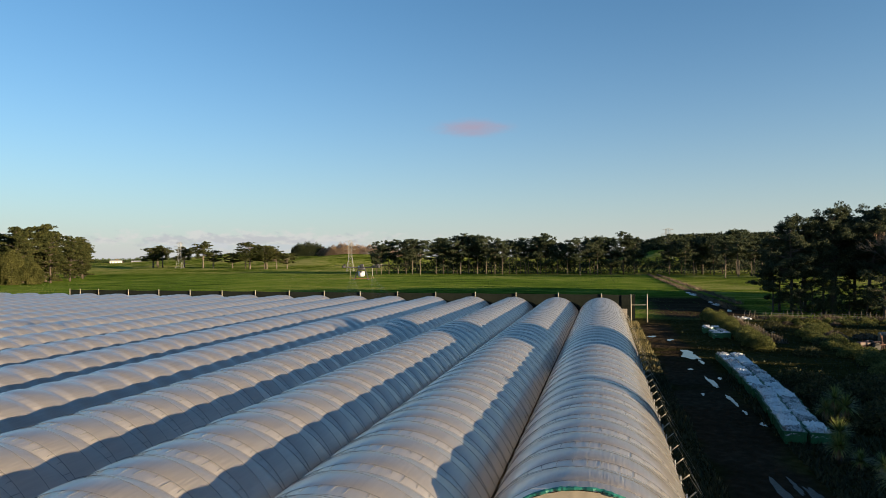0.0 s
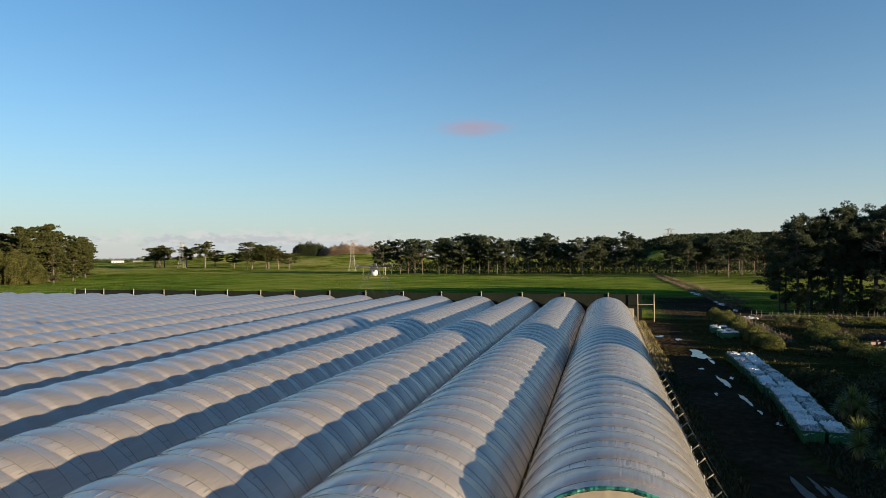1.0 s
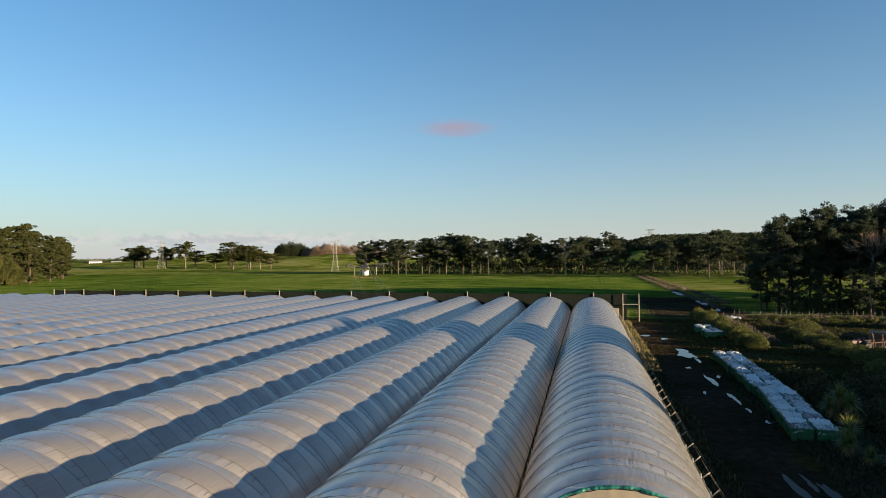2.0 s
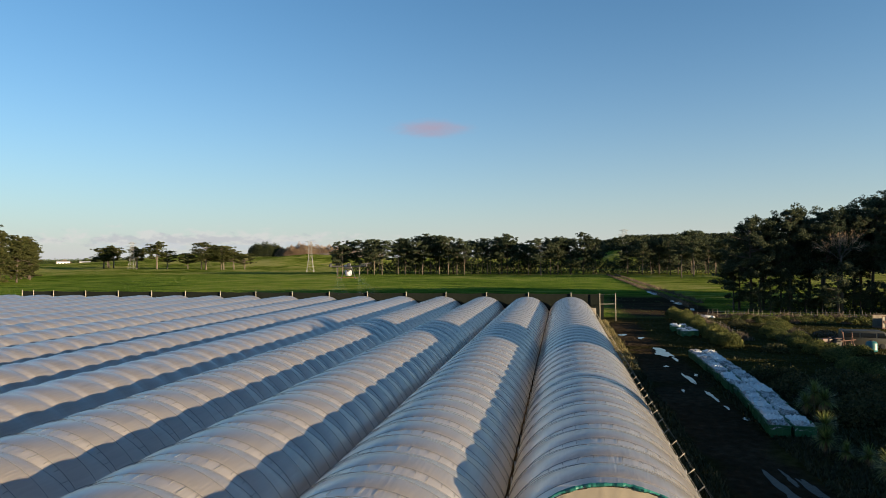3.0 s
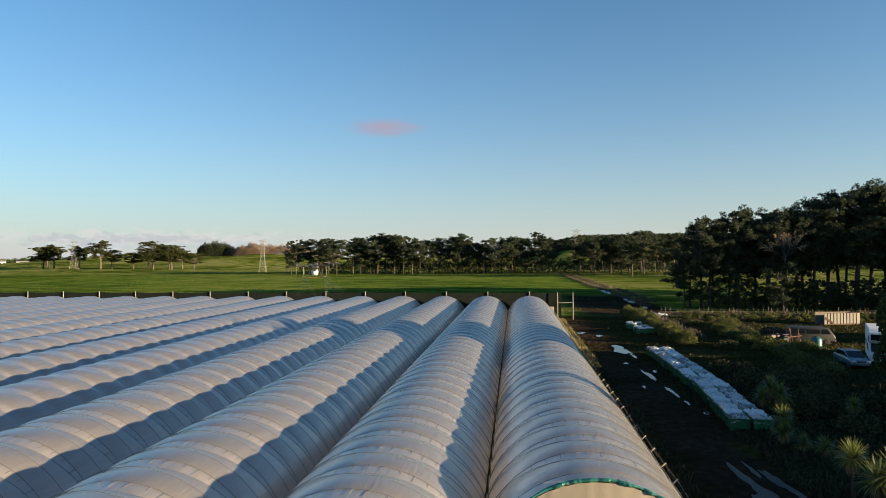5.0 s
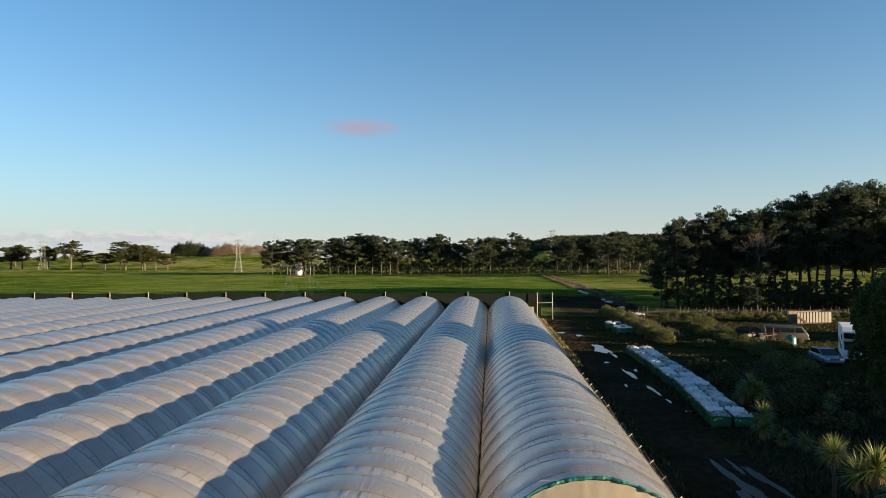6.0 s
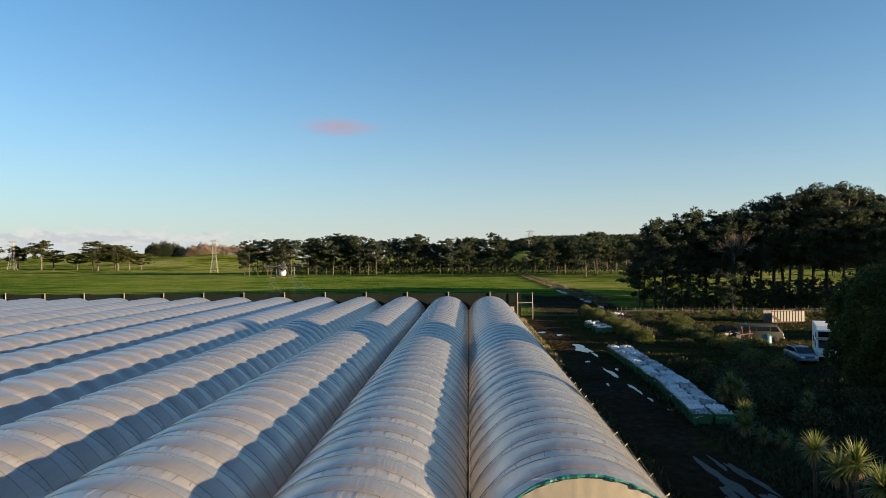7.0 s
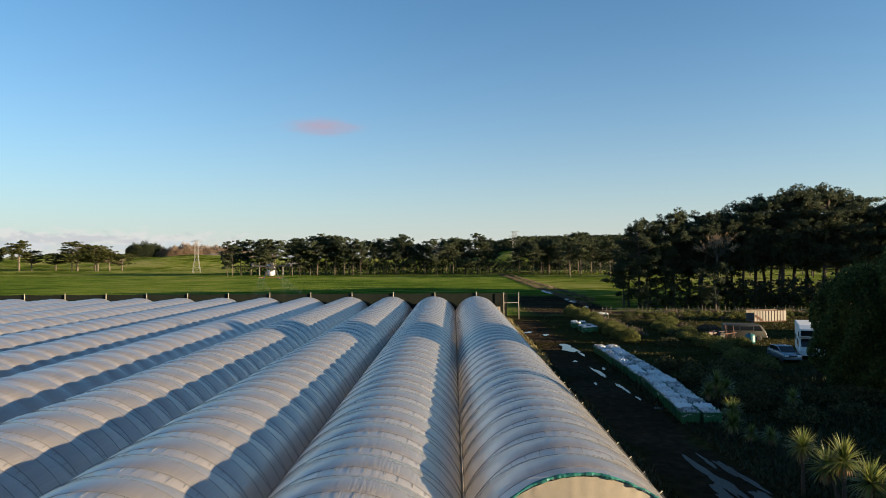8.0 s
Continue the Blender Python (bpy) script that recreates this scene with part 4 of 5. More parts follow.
def white_patch(x, y, lx, ly, turn, seed):
    """A crumpled white patch lying on the ground."""
    rng = np.random.default_rng(seed)
    n = 9
    edge = 0.7 + 0.3 * rng.random((n + 1, n + 1))
    lift = rng.random((n + 1, n + 1))
    vs = []
    for j in range(n + 1):
        for i in range(n + 1):
            u, v = 2 * i / n - 1, 2 * j / n - 1
            rim = max(abs(u), abs(v)) > 0.99
            k = edge[j, i] if rim else 1.0
            vs.append((u * lx * k, v * ly * k, 0.02 if rim else 0.05 + 0.3 * lift[j, i]))
    fs = [(j * (n + 1) + i, j * (n + 1) + i + 1, (j + 1) * (n + 1) + i + 1, (j + 1) * (n + 1) + i) for j in range(n) for i in range(n)]
    base = thing("plastic_sheet", pose(x, y, 0, 0, 0, turn), "crumpled white patch lying beside the drain", "sheet", "loose plastic sheets")
    part("sheet", mesh_of("sheet", vs, fs, SHEET), SHEET, base)


# white patches in place of drain puddles; the first stands in for bright water
for i, (x, y, lx, ly, a) in enumerate(((21.6, 116.3, 1.3, 1.6, 10), (22.6, 147, 0.7, 2.6, 4), (22.4, 155, 0.5, 1.8, -5), (22.7, 184, 0.9, 4.0, 3), (22.5, 193, 0.6, 2.4, 8), (22.2, 131, 0.4, 1.4, -6))):
    white_patch(x, y, lx, ly, a, 20 + i)


def bin_body():
    """A ribbed, open fruit bin with feet."""
    bm = bmesh.new()
    w, h, t = 1.14, 0.72, 0.05
    for sx in (-1, 1):
        add_box(bm, (t, w, h - 0.12), (sx * (w / 2 - t / 2), 0, 0.12 + (h - 0.12) / 2))
        add_box(bm, (w - 2 * t, t, h - 0.12), (0, sx * (w / 2 - t / 2), 0.12 + (h - 0.12) / 2))
        for k in (-0.42, -0.14, 0.14, 0.42):
            add_box(bm, (0.03, 0.05, h - 0.2), (sx * (w / 2 + 0.01), k, 0.14 + (h - 0.2) / 2))
            add_box(bm, (0.05, 0.03, h - 0.2), (k, sx * (w / 2 + 0.01), 0.14 + (h - 0.2) / 2))
        add_box(bm, (0.16, w, 0.12), (sx * 0.44, 0, 0.06))
        add_box(bm, (0.06, w + 0.05, 0.07), (sx * w / 2, 0, h - 0.035))
        add_box(bm, (w + 0.05, 0.06, 0.068), (0, sx * w / 2, h - 0.036))
    add_box(bm, (w - 0.02, w - 0.02, 0.04), (0, 0, 0.15))
    return to_mesh(bm, "bin_body", GREENBIN, False)


def cover_mesh(seed):
    """Crumpled sheet and sacks heaped on a bin, hanging over its rim."""
    rng = np.random.default_rng(seed)
    n = 11
    vs, fs = [], []
    ph = rng.random(6) * 6.28
    jag = rng.random((n + 1, n + 1))
    lift, wide, deep = 0.06 * rng.random(), 0.53 + 0.06 * rng.random(), 0.53 + 0.06 * rng.random()
    for j in range(n + 1):
        for i in range(n + 1):
            u, v = 2 * i / n - 1, 2 * j / n - 1
            e = max(abs(u), abs(v))
            z = 0.74 + lift + 0.06 * math.sin(3.1 * u + ph[0]) * math.cos(2.7 * v + ph[1]) + 0.05 * math.sin(8 * u + 5 * v + ph[2]) * math.cos(6 * v - 3 * u + ph[3]) + 0.2 * (jag[j, i] - 0.5)
            z = z + 0.06 * (1 - e * e)
            if e > 0.9:
                z = 0.62 - 0.22 * jag[j, i]
            vs.append((u * wide, v * deep, z))
    for j in range(n):
        for i in range(n):
            a = j * (n + 1) + i
            fs.append((a, a + 1, a + n + 2, a + n + 1))
    return mesh_of("cover", vs, fs, SHEET, False)


BIN, COVERS = bin_body(), [cover_mesh(s) for s in range(6)]


def fruit_bin(x, y, turn, k):
    base = thing("fruit_bin", pose(x, y, 0, 0, 0, turn), "green plastic fruit bin covered with crumpled white plastic sheet", "bin", "row of covered fruit bins")
    part("body", BIN, GREENBIN, base)
    part("cover", COVERS[k % 6], SHEET, base, "crumpled white plastic sheet", m=pose(0, 0, 0, 0, 0, 90 * (k % 4) + 4 * math.sin(k * 2.3)))


rng = np.random.default_rng(9)
for r in range(25):
    y = 39.9 + 1.21 * r
    x0 = 9.65 + 0.10 * r if r < 7 else 10.45 + 0.02 * (r - 7)
    for c in range(2):
        fruit_bin(x0 + 1.21 * c + 0.05 * rng.normal(), y + 0.05 * rng.normal(), 2.5 * rng.normal(), r * 2 + c + int(rng.integers(5)))
for x, y in ((13.2, 88.0), (14.3, 88.6), (13.1, 90.0), (14.2, 91.0), (13.0, 93.5), (13.0, 95.5), (14.1, 95.2)):
    fruit_bin(x, y, 8 * rng.normal(), int(rng.integers(40)))


def leaf_fan(name, n, length, width, mat, seed, droop=0.5, low=-20, high=85):
    """Sword leaves bent over from one heart, as one mesh."""
    rng = np.random.default_rng(seed)
    vs, fs = [], []
    for i in range(n):
        a = rng.random() * 2 * math.pi
        e = radians(low + (high - low) * rng.random())
        l = length * (0.75 + 0.4 * rng.random())
        side = Vector((-math.sin(a), math.cos(a), 0)) * width * 0.5
        p = Vector((0, 0, 0))
        b0 = len(vs)
        for k in range(5):
            f = k / 4
            ee = e - droop * f * f * (1.2 - math.sin(e) * 0.8)
            if k:
                p = p + Vector((math.cos(a) * math.cos(ee), math.sin(a) * math.cos(ee), math.sin(ee))) * l / 4
            w = 0.6 + 1.2 * f if f < 0.3 else 1.25 * (1 - f) + 0.05
            vs += [p - side * w, p + side * w]
        for k in range(4):
            fs.append((b0 + 2 * k, b0 + 2 * k + 1, b0 + 2 * k + 3, b0 + 2 * k + 2))
    return mesh_of(name, vs, fs, mat)


FANS = [leaf_fan("leaf_head", 210, 0.95, 0.07, BLADE, s) for s in (1, 2, 3)]
DEADS = [leaf_fan("dead_skirt", 80, 0.9, 0.05, DEADLEAF, s, 0.9, -80, -20) for s in (4, 5)]


def cabbage_tree(x, y, heads, seed, scale=1.0):
    rng = np.random.default_rng(seed)
    base = thing("cabbage_tree", pose(x, y, 0), "young cabbage tree with sunlit spiky leaf heads", "tree", "cabbage trees beside the track")
    top = max(h for _, _, h in heads)
    for i, (dx, dy, h) in enumerate(heads):
        part("stem", to_mesh(tube([(0.15 * dx, 0.15 * dy, -0.05), (0.5 * dx, 0.5 * dy, h * 0.55), (dx, dy, h)], [0.09, 0.075, 0.06], 7), "stem", BARK), BARK, base)
        part("leaf_head", FANS[(seed + i) % 3], BLADE, base, m=pose(dx, dy, h, 0, 0, 77 * i + seed * 31) @ Matrix.Scale(scale * (0.9 + 0.2 * rng.random()), 4))
        part("dead_skirt", DEADS[(seed + i) % 2], DEADLEAF, base, "dry brown hanging leaves", m=pose(dx, dy, h - 0.05, 0, 0, 50 * i) @ Matrix.Scale(scale * 0.9, 4))


cabbage_tree(12.9, 43.6, [(0, 0, 1.8), (0.45, -0.4, 1.4), (-0.4, 0.3, 1.1), (0.3, 0.5, 0.9)], 1, 0.95)
cabbage_tree(10.8, 36.2, [(0, 0, 1.6), (-0.2, -0.5, 1.0)], 2, 0.9)
cabbage_tree(10.0, 27.4, [(0, 0, 2.1)], 3, 1.0)
cabbage_tree(10.5, 25.3, [(0, 0, 2.15), (-0.3, 0.6, 1.7)], 4, 1.0)
cabbage_tree(9.95, 22.8, [(0, 0, 2.15), (0.5, 0.2, 1.7)], 5, 1.0)
cabbage_tree(12.1, 34.4, [(0, 0, 0.6)], 6, 0.7)
cabbage_tree(11.4, 35.2, [(0, 0, 0.5)], 7, 0.65)
cabbage_tree(17.4, 42.2, [(0, 0, 1.0)], 8, 0.8)


def tufts_of_grass(name, n, xr, yr, h, mat, label, seed, category="grass", wide=1.0):
    rng = np.random.default_rng(seed)
    x = xr[0] + (xr[1] - xr[0]) * rng.random(n)
    y = yr[0] + (yr[1] - yr[0]) * rng.random(n)
    k = 0.5 + 0.5 * np.sin(x * 0.9 + seed) * np.sin(y * 0.5 + 2 * seed)
    hh = h * (0.35 + 0.9 * rng.random(n)) * (0.45 + 0.8 * k)
    a = rng.random(n) * 2 * math.pi
    w = wide * (0.05 + 0.06 * rng.random(n))
    lean = 0.45 * hh
    b = rng.random(n) * 2 * math.pi
    p = np.stack([x, y, np.zeros(n)], axis=1)
    side = np.stack([np.cos(a) * w, np.sin(a) * w, np.zeros(n)], axis=1)
    tip = p + np.stack([np.cos(b) * lean, np.sin(b) * lean, hh], axis=1)
    verts = np.stack([p - side, p + side, tip], axis=1).reshape(-1, 3)
    me = mesh_of(name, verts, [(3 * i, 3 * i + 1, 3 * i + 2) for i in range(n)], mat)
    return tagged(part(name, me, mat), label, category, kind="stuff")


tufts_of_grass("weeds", 7000, (2.7, 4.4), (20, 106), 0.32, GRASSBLADE, "rank weeds and grass along the tunnel side", 1)
tufts_of_grass("weeds", 3600, (2.8, 4.3), (62, 106), 0.5, DRYWEED, "tall golden weeds along the tunnel side", 2)
tufts_of_grass("track_grass", 5000, (9.0, 13.0), (18, 40), 0.2, GRASSBLADE, "rank green grass beside the covered bins", 14, wide=1.3)
tufts_of_grass("rough_grass", 14000, (9.0, 30), (18, 60), 0.4, GRASSBLADE, "rough unmown grass and dead stalks", 3)
tufts_of_grass("rough_grass", 9000, (9.5, 60), (60, 116), 0.18, GRASSBLADE, "rough grass round the parked vehicles", 4)
tufts_of_grass("dry_grass", 8000, (22.5, 85), (115.2, 118.2), 0.75, DRY, "tall dry grass along the post fence", 5)
tufts_of_grass("dry_grass", 7000, (22.6, 24.6), (135, 385), 0.75, DRY, "dry grass on the bank beside the drain", 6)
tufts_of_grass("dry_grass", 3000, (27, 28.5), (150, 380), 0.9, DRY, "dry grass along the paddock edge", 7)

tufts_of_grass("pasture_tussocks", 22000, (-240, 20), (118, 400), 0.2, PASTUREBLADE, "uneven tussocks in the grazed pasture", 8, wide=1.4)
tufts_of_grass("pasture_tussocks", 1200, (-85, 0), (112, 124), 0.4, DRY, "pale seeding grass along the windbreak", 9, wide=1.0)

# scrub between the bins and the parked vehicles
rng = np.random.default_rng(33)
for i in range(26):
    y = 77.5 + 42 * i / 26
    mass_of("gorse_bush", 16.3 + 0.3 * rng.normal(), y, 1.15, 1.5, 1.7 + 0.6 * rng.random(), 2200, 0.14, GOLDSCRUB, "bushy golden-green scrub beside the covered bins", "bush", 200 + i, 0.6)
for i in range(60):
    x, y = 14 + 17 * rng.random(), 24 + 36 * rng.random()
    if y > 48 and x > 22:
        continue
    mass_of("scrub_bush", x, y, 1.6, 1.7, 1.0 + 0.8 * rng.random(), 600, 0.22, SCRUB, "dark tangled scrub in the shade", "bush", 300 + i, 0.6)
for i in range(5):
    x, y = 20 + 12 * rng.random(), 66 + 46 * rng.random()
    if x > 25 and 70 < y < 84:
        continue
    mass_of("scrub_bush", x, y, 1.5, 1.8, 1.0 + 0.7 * rng.random(), 700, 0.2, DRY if i % 2 else SCRUB, "low brown scrub in the rough grass", "bush", 400 + i, 0.6)
for i in range(24):
    mass_of("planted_shrub", 25.5 + 1.55 * i + 0.2 * rng.normal(), 111.4 + 0.25 * rng.normal(), 0.95, 0.9, 1.0 + 0.35 * rng.random(), 520, 0.17, GOLDSCRUB, "leafy green shrub planted in a row before the post fence", "bush", 500 + i, 0.55)
for i in range(15):
    mass_of("planted_shrub", 26.0 + 1.7 * i + 0.2 * rng.normal(), 106.6 + 0.3 * rng.normal(), 0.8, 0.8, 0.7 + 0.3 * rng.random(), 380, 0.16, GOLDSCRUB if i % 4 else DRY, "low leafy shrub planted in a row on rough grass", "bush", 540 + i, 0.55)

for i in range(25):
    y = 58.5 + 1.75 * i
    x = (23.5 if y < 67 else 24.6) + 0.7 * math.sin(1.9 * i) + max(0.0, 0.35 * (y - 90))
    mass_of("gorse_bush", x, y, 1.3, 1.4, 1.25 + 0.5 * rng.random(), 1500, 0.14, GOLDSCRUB, "bushy golden-green scrub beside the parked vehicles", "bush", 600 + i, 0.6)
for x, y in ((26.2, 75.3), (27.4, 74.6), (28.4, 74.0)):
    mass_of("gorse_bush", x, y, 1.0, 1.0, 1.3, 1200, 0.14, GOLDSCRUB, "golden-green scrub before the old tractor", "bush", int(600 + 7 * x), 0.6)

# post fence
pf = thing("post_fence", pose(22, 116.5, 0), "long weathered timber post and wire fence", "fence")
FP = to_mesh(tube([(0, 0, -0.05), (0, 0, 1.3)], [0.05, 0.042], 6), "fence_post", DARKWOOD)
for i in range(78):
    part("post", FP, DARKWOOD, pf, m=pose(0.82 * i + 0.2 * rng.normal(), 0.1 * rng.normal(), 0, 5 * rng.normal(), 5 * rng.normal(), i * 30) @ Matrix.Diagonal((1, 1, 0.75 + 0.4 * rng.random(), 1)))
for z in (0.35, 0.65, 0.95):
    part("wire", tube([(0, 0, z), (64, 0, z)], 0.008, 3), STEEL, pf)

lane_fence = thing("post_fence", pose(19.9, 87, 0), "short weathered post and wire fence beside the lane", "fence")
for i in range(13):
    part("post", FP, DARKWOOD, lane_fence, m=pose(0.1 * rng.normal(), 2.3 * i + 0.15 * rng.normal(), 0, 4 * rng.normal(), 4 * rng.normal(), i * 30) @ Matrix.Diagonal((1, 1, 0.5 + 0.3 * rng.random(), 1)))
for z in (0.35, 0.65, 0.95):
    part("wire", tube([(0, 0, z), (0, 28, z)], 0.006, 3), STEEL, lane_fence)
tufts_of_grass("dry_grass", 1400, (19.3, 20.6), (84, 117), 0.55, DRY, "dry brown stalks along the lane fence", 12)

# ---- parked vehicles and yard things ----


def wheel(parent, x, y, r, w=0.2):
    """Axis along x."""
    tyre = part("wheel", lathe([(r * 0.62, -w / 2), (r * 0.92, -w / 2), (r, -w * 0.3), (r, w * 0.3), (r * 0.92, w / 2), (r * 0.62, w / 2)], 20), BLACK, parent, "black rubber tyre", m=pose(x, y, r, 0, 90, 0), smooth=True)
    part("rim", lathe([(r * 0.6, -w * 0.45), (r * 0.62, -w * 0.2), (r * 0.2, w * 0.2), (r * 0.62, w * 0.2), (r * 0.6, w * 0.45)], 16), STEEL, tyre)


def car(m):
    c = thing("hatchback_car", m, "silver-blue hatchback car parked on rough grass", "car")
    low = [(-2.0, 0.35), (-2.05, 0.55), (-1.95, 0.82), (-0.95, 0.95), (1.85, 0.98), (2.0, 0.8), (2.02, 0.4), (1.9, 0.28), (-1.9, 0.28)]
    part("body", prism(low, 1.68, 0.06), SILVER, c, smooth=True)
    cab = [(-1.05, 0.94), (-0.25, 1.42), (0.2, 1.48), (1.35, 1.44), (1.85, 0.96)]
    bm = prism(cab, 1.46, 0.04)
    part("cabin", bm, SILVER, c, smooth=True)
    part("windscreen", prism([(-1.0, 0.98), (-0.32, 1.40), (-0.35, 1.42), (-1.06, 0.99)], 1.3), GLASS, c, "dark windscreen")
    part("rear_window", prism([(1.42, 1.40), (1.80, 1.0), (1.86, 1.01), (1.47, 1.42)], 1.2), GLASS, c)
    for sx in (-1, 1):
        part("side_window", prism([(-0.8, 1.0), (-0.2, 1.36), (0.35, 1.40), (0.35, 1.0)], 0.03), GLASS, c, m=pose(sx * 0.735, 0, 0))
        part("side_window", prism([(0.42, 1.0), (0.42, 1.40), (1.25, 1.36), (1.5, 1.0)], 0.03), GLASS, c, m=pose(sx * 0.735, 0, 0))
        part("headlight", box((0.36, 0.12, 0.16), (sx * 0.6, -2.0, 0.68), 0.03), WHITE, c)
        part("mirror", box((0.14, 0.1, 0.12), (sx * 0.9, -0.75, 1.02), 0.03), SILVER, c)
        wheel(c, sx * 0.74, -1.25, 0.31)
        wheel(c, sx * 0.74, 1.25, 0.31)
    part("bumper", box((1.6, 0.14, 0.2), (0, -2.04, 0.42), 0.04), SILVER, c)
    part("grille", box((0.7, 0.06, 0.1), (0, -2.05, 0.66), 0.01), BLACK, c)


def van(m):
    v = thing("van", m, "faded olive grey van parked on the grass", "van")
    body = [(-2.4, 0.4), (-2.42, 0.9), (-2.3, 1.15), (-1.75, 1.9), (-1.5, 2.0), (2.3, 2.02), (2.42, 1.9), (2.44, 0.45), (2.3, 0.35), (-2.25, 0.35)]
    part("body", prism(body, 1.75, 0.07), OLIVE, v, smooth=True)
    part("windscreen", prism([(-2.28, 1.2), (-1.8, 1.84), (-1.84, 1.87), (-2.33, 1.21)], 1.5), GLASS, v)
    for sx in (-1, 1):
        part("side_window", prism([(-1.95, 1.22), (-1.6, 1.78), (-1.0, 1.78), (-1.0, 1.22)], 0.03), GLASS, v, m=pose(sx * 0.875, 0, 0))
        part("side_window", prism([(-0.85, 1.25), (-0.85, 1.75), (0.6, 1.75), (0.6, 1.25)], 0.03), GLASS, v, m=pose(sx * 0.875, 0, 0))
        part("side_window", prism([(0.75, 1.25), (0.75, 1.75), (2.1, 1.75), (2.1, 1.25)], 0.03), GLASS, v, m=pose(sx * 0.875, 0, 0))
        part("headlight", box((0.3, 0.1, 0.22), (sx * 0.62, -2.4, 0.8), 0.03), WHITE, v)
        wheel(v, sx * 0.78, -1.5, 0.34)
        wheel(v, sx * 0.78, 1.5, 0.34)
    part("bumper", box((1.7, 0.14, 0.18), (0, -2.45, 0.48), 0.04), STEEL, v)


def motorhome(m):
    v = thing("motorhome", m, "tall white motorhome parked beside the cypress hedge", "motorhome")
    body = [(-3.0, 0.5), (-3.0, 1.0), (-2.3, 1.25), (-1.9, 2.3), (-2.7, 2.5), (-2.75, 3.4), (-2.2, 3.85), (3.0, 3.9), (3.0, 0.5)]
    part("body", prism(body, 2.2, 0.06), WHITE, v)
    part("windscreen", prism([(-2.3, 1.35), (-1.95, 2.2), (-2.0, 2.22), (-2.36, 1.35)], 1.8), GLASS, v)
    for sx in (-1, 1):
        for y, z, w, h in ((-2.1, 2.75, 0.75, 0.5), (-0.9, 1.75, 0.9, 0.65), (1.4, 2.0, 1.1, 0.6), (-1.7, 1.6, 0.5, 0.5)):
            fr = part("window", box((0.03, w, h), (sx * 1.11, y, z), 0.01), GLASS, v)
            part("window_frame", box((0.02, w + 0.1, h + 0.1), (sx * 1.105, y, z), 0.008), BLACK, fr)
        wheel(v, sx * 0.95, -1.9, 0.38, 0.24)
        wheel(v, sx * 0.95, 1.8, 0.38, 0.24)
    part("bumper", box((2.1, 0.16, 0.22), (0, -3.05, 0.55), 0.04), WHITE, v)
    part("window", box((1.7, 0.06, 0.62), (-0.1, -2.76, 2.95), 0.02), GLASS, v)


car(pose(27.9, 63.9, 0, 0, 0, -4))
van(pose(31.0, 79.6, 0, 0, 0, 82))
motorhome(pose(31.9, 66.6, 0, 0, 0, -24) @ Matrix.Diagonal((1, 1, 0.88, 1)))

crate = thing("stock_crate", pose(44.7, 102.2, 0, 0, 0, 12) @ Matrix.Diagonal((0.86, 0.86, 0.8, 1)), "cream boarded stock crate with open dark end", "crate")
for i in range(11):
    part("board", box((0.58, 0.05, 1.95), (-3.0 + 0.6 * i, -1.15, 1.2), 0.015), CREAM, crate)
    part("upright", box((0.06, 0.09, 2.1), (-3.3 + 0.6 * i, -1.19, 1.2), 0.01), RUST, crate)
part("rail", box((6.7, 0.1, 0.1), (0, -1.17, 2.22), 0.02), RUST, crate)
part("rail", box((6.7, 0.1, 0.1), (0, 1.17, 2.22), 0.02), RUST, crate)
part("back_wall", box((6.6, 0.06, 2.0), (0, 1.15, 1.2), 0.01), DARKWOOD, crate)
part("end_wall", box((0.06, 2.3, 2.0), (3.32, 0, 1.2), 0.01), CREAM, crate)
part("floor", box((6.7, 2.4, 0.2), (0, 0, 0.12), 0.02), RUST, crate)
part("brace", box((1.9, 0.03, 0.35), (-2.3, -1.25, 0.8), 0.01, Euler((0, radians(35), 0)).to_matrix()), RUST, crate)

tank = thing("plastic_tank", pose(30.3, 76.4, 0) @ Matrix.Scale(0.88, 4), "round teal plastic tank standing on the grass", "tank")
part("body", lathe([(0.5, 0.0), (0.62, 0.08), (0.66, 0.35), (0.63, 0.4), (0.66, 0.75), (0.63, 0.8), (0.64, 1.05), (0.5, 1.25), (0.2, 1.32)], 24), TEALTANK, tank, smooth=True)
part("lid", lathe([(0.22, 1.3), (0.22, 1.4), (0.15, 1.42)], 16), BLACK, tank)

loader = thing("old_tractor", pose(27.2, 79.0, 0, 0, 0, -70) @ Matrix.Scale(0.85, 4), "small faded red tractor among weeds", "tractor")
part("bonnet", box((0.7, 1.5, 0.6), (0, -0.7, 1.0), 0.08), REDPAINT, loader)
part("seat", box((0.5, 0.4, 0.12), (0, 0.7, 1.15), 0.04), BLACK, loader)
part("mudguard", box((0.35, 1.0, 0.08), (-0.6, 0.6, 1.35), 0.03), REDPAINT, loader)
part("mudguard", box((0.35, 1.0, 0.08), (0.6, 0.6, 1.35), 0.03), REDPAINT, loader)
part("frame", box((0.4, 2.4, 0.3), (0, -0.1, 0.65), 0.03), BLACK, loader)
part("exhaust", tube([(0.1, -0.9, 1.2), (0.1, -0.9, 2.1)], 0.04, 8), RUST, loader)
for sx in (-1, 1):
    wheel(loader, sx * 0.65, 0.6, 0.62, 0.35)
    wheel(loader, sx * 0.5, -1.1, 0.36, 0.22)

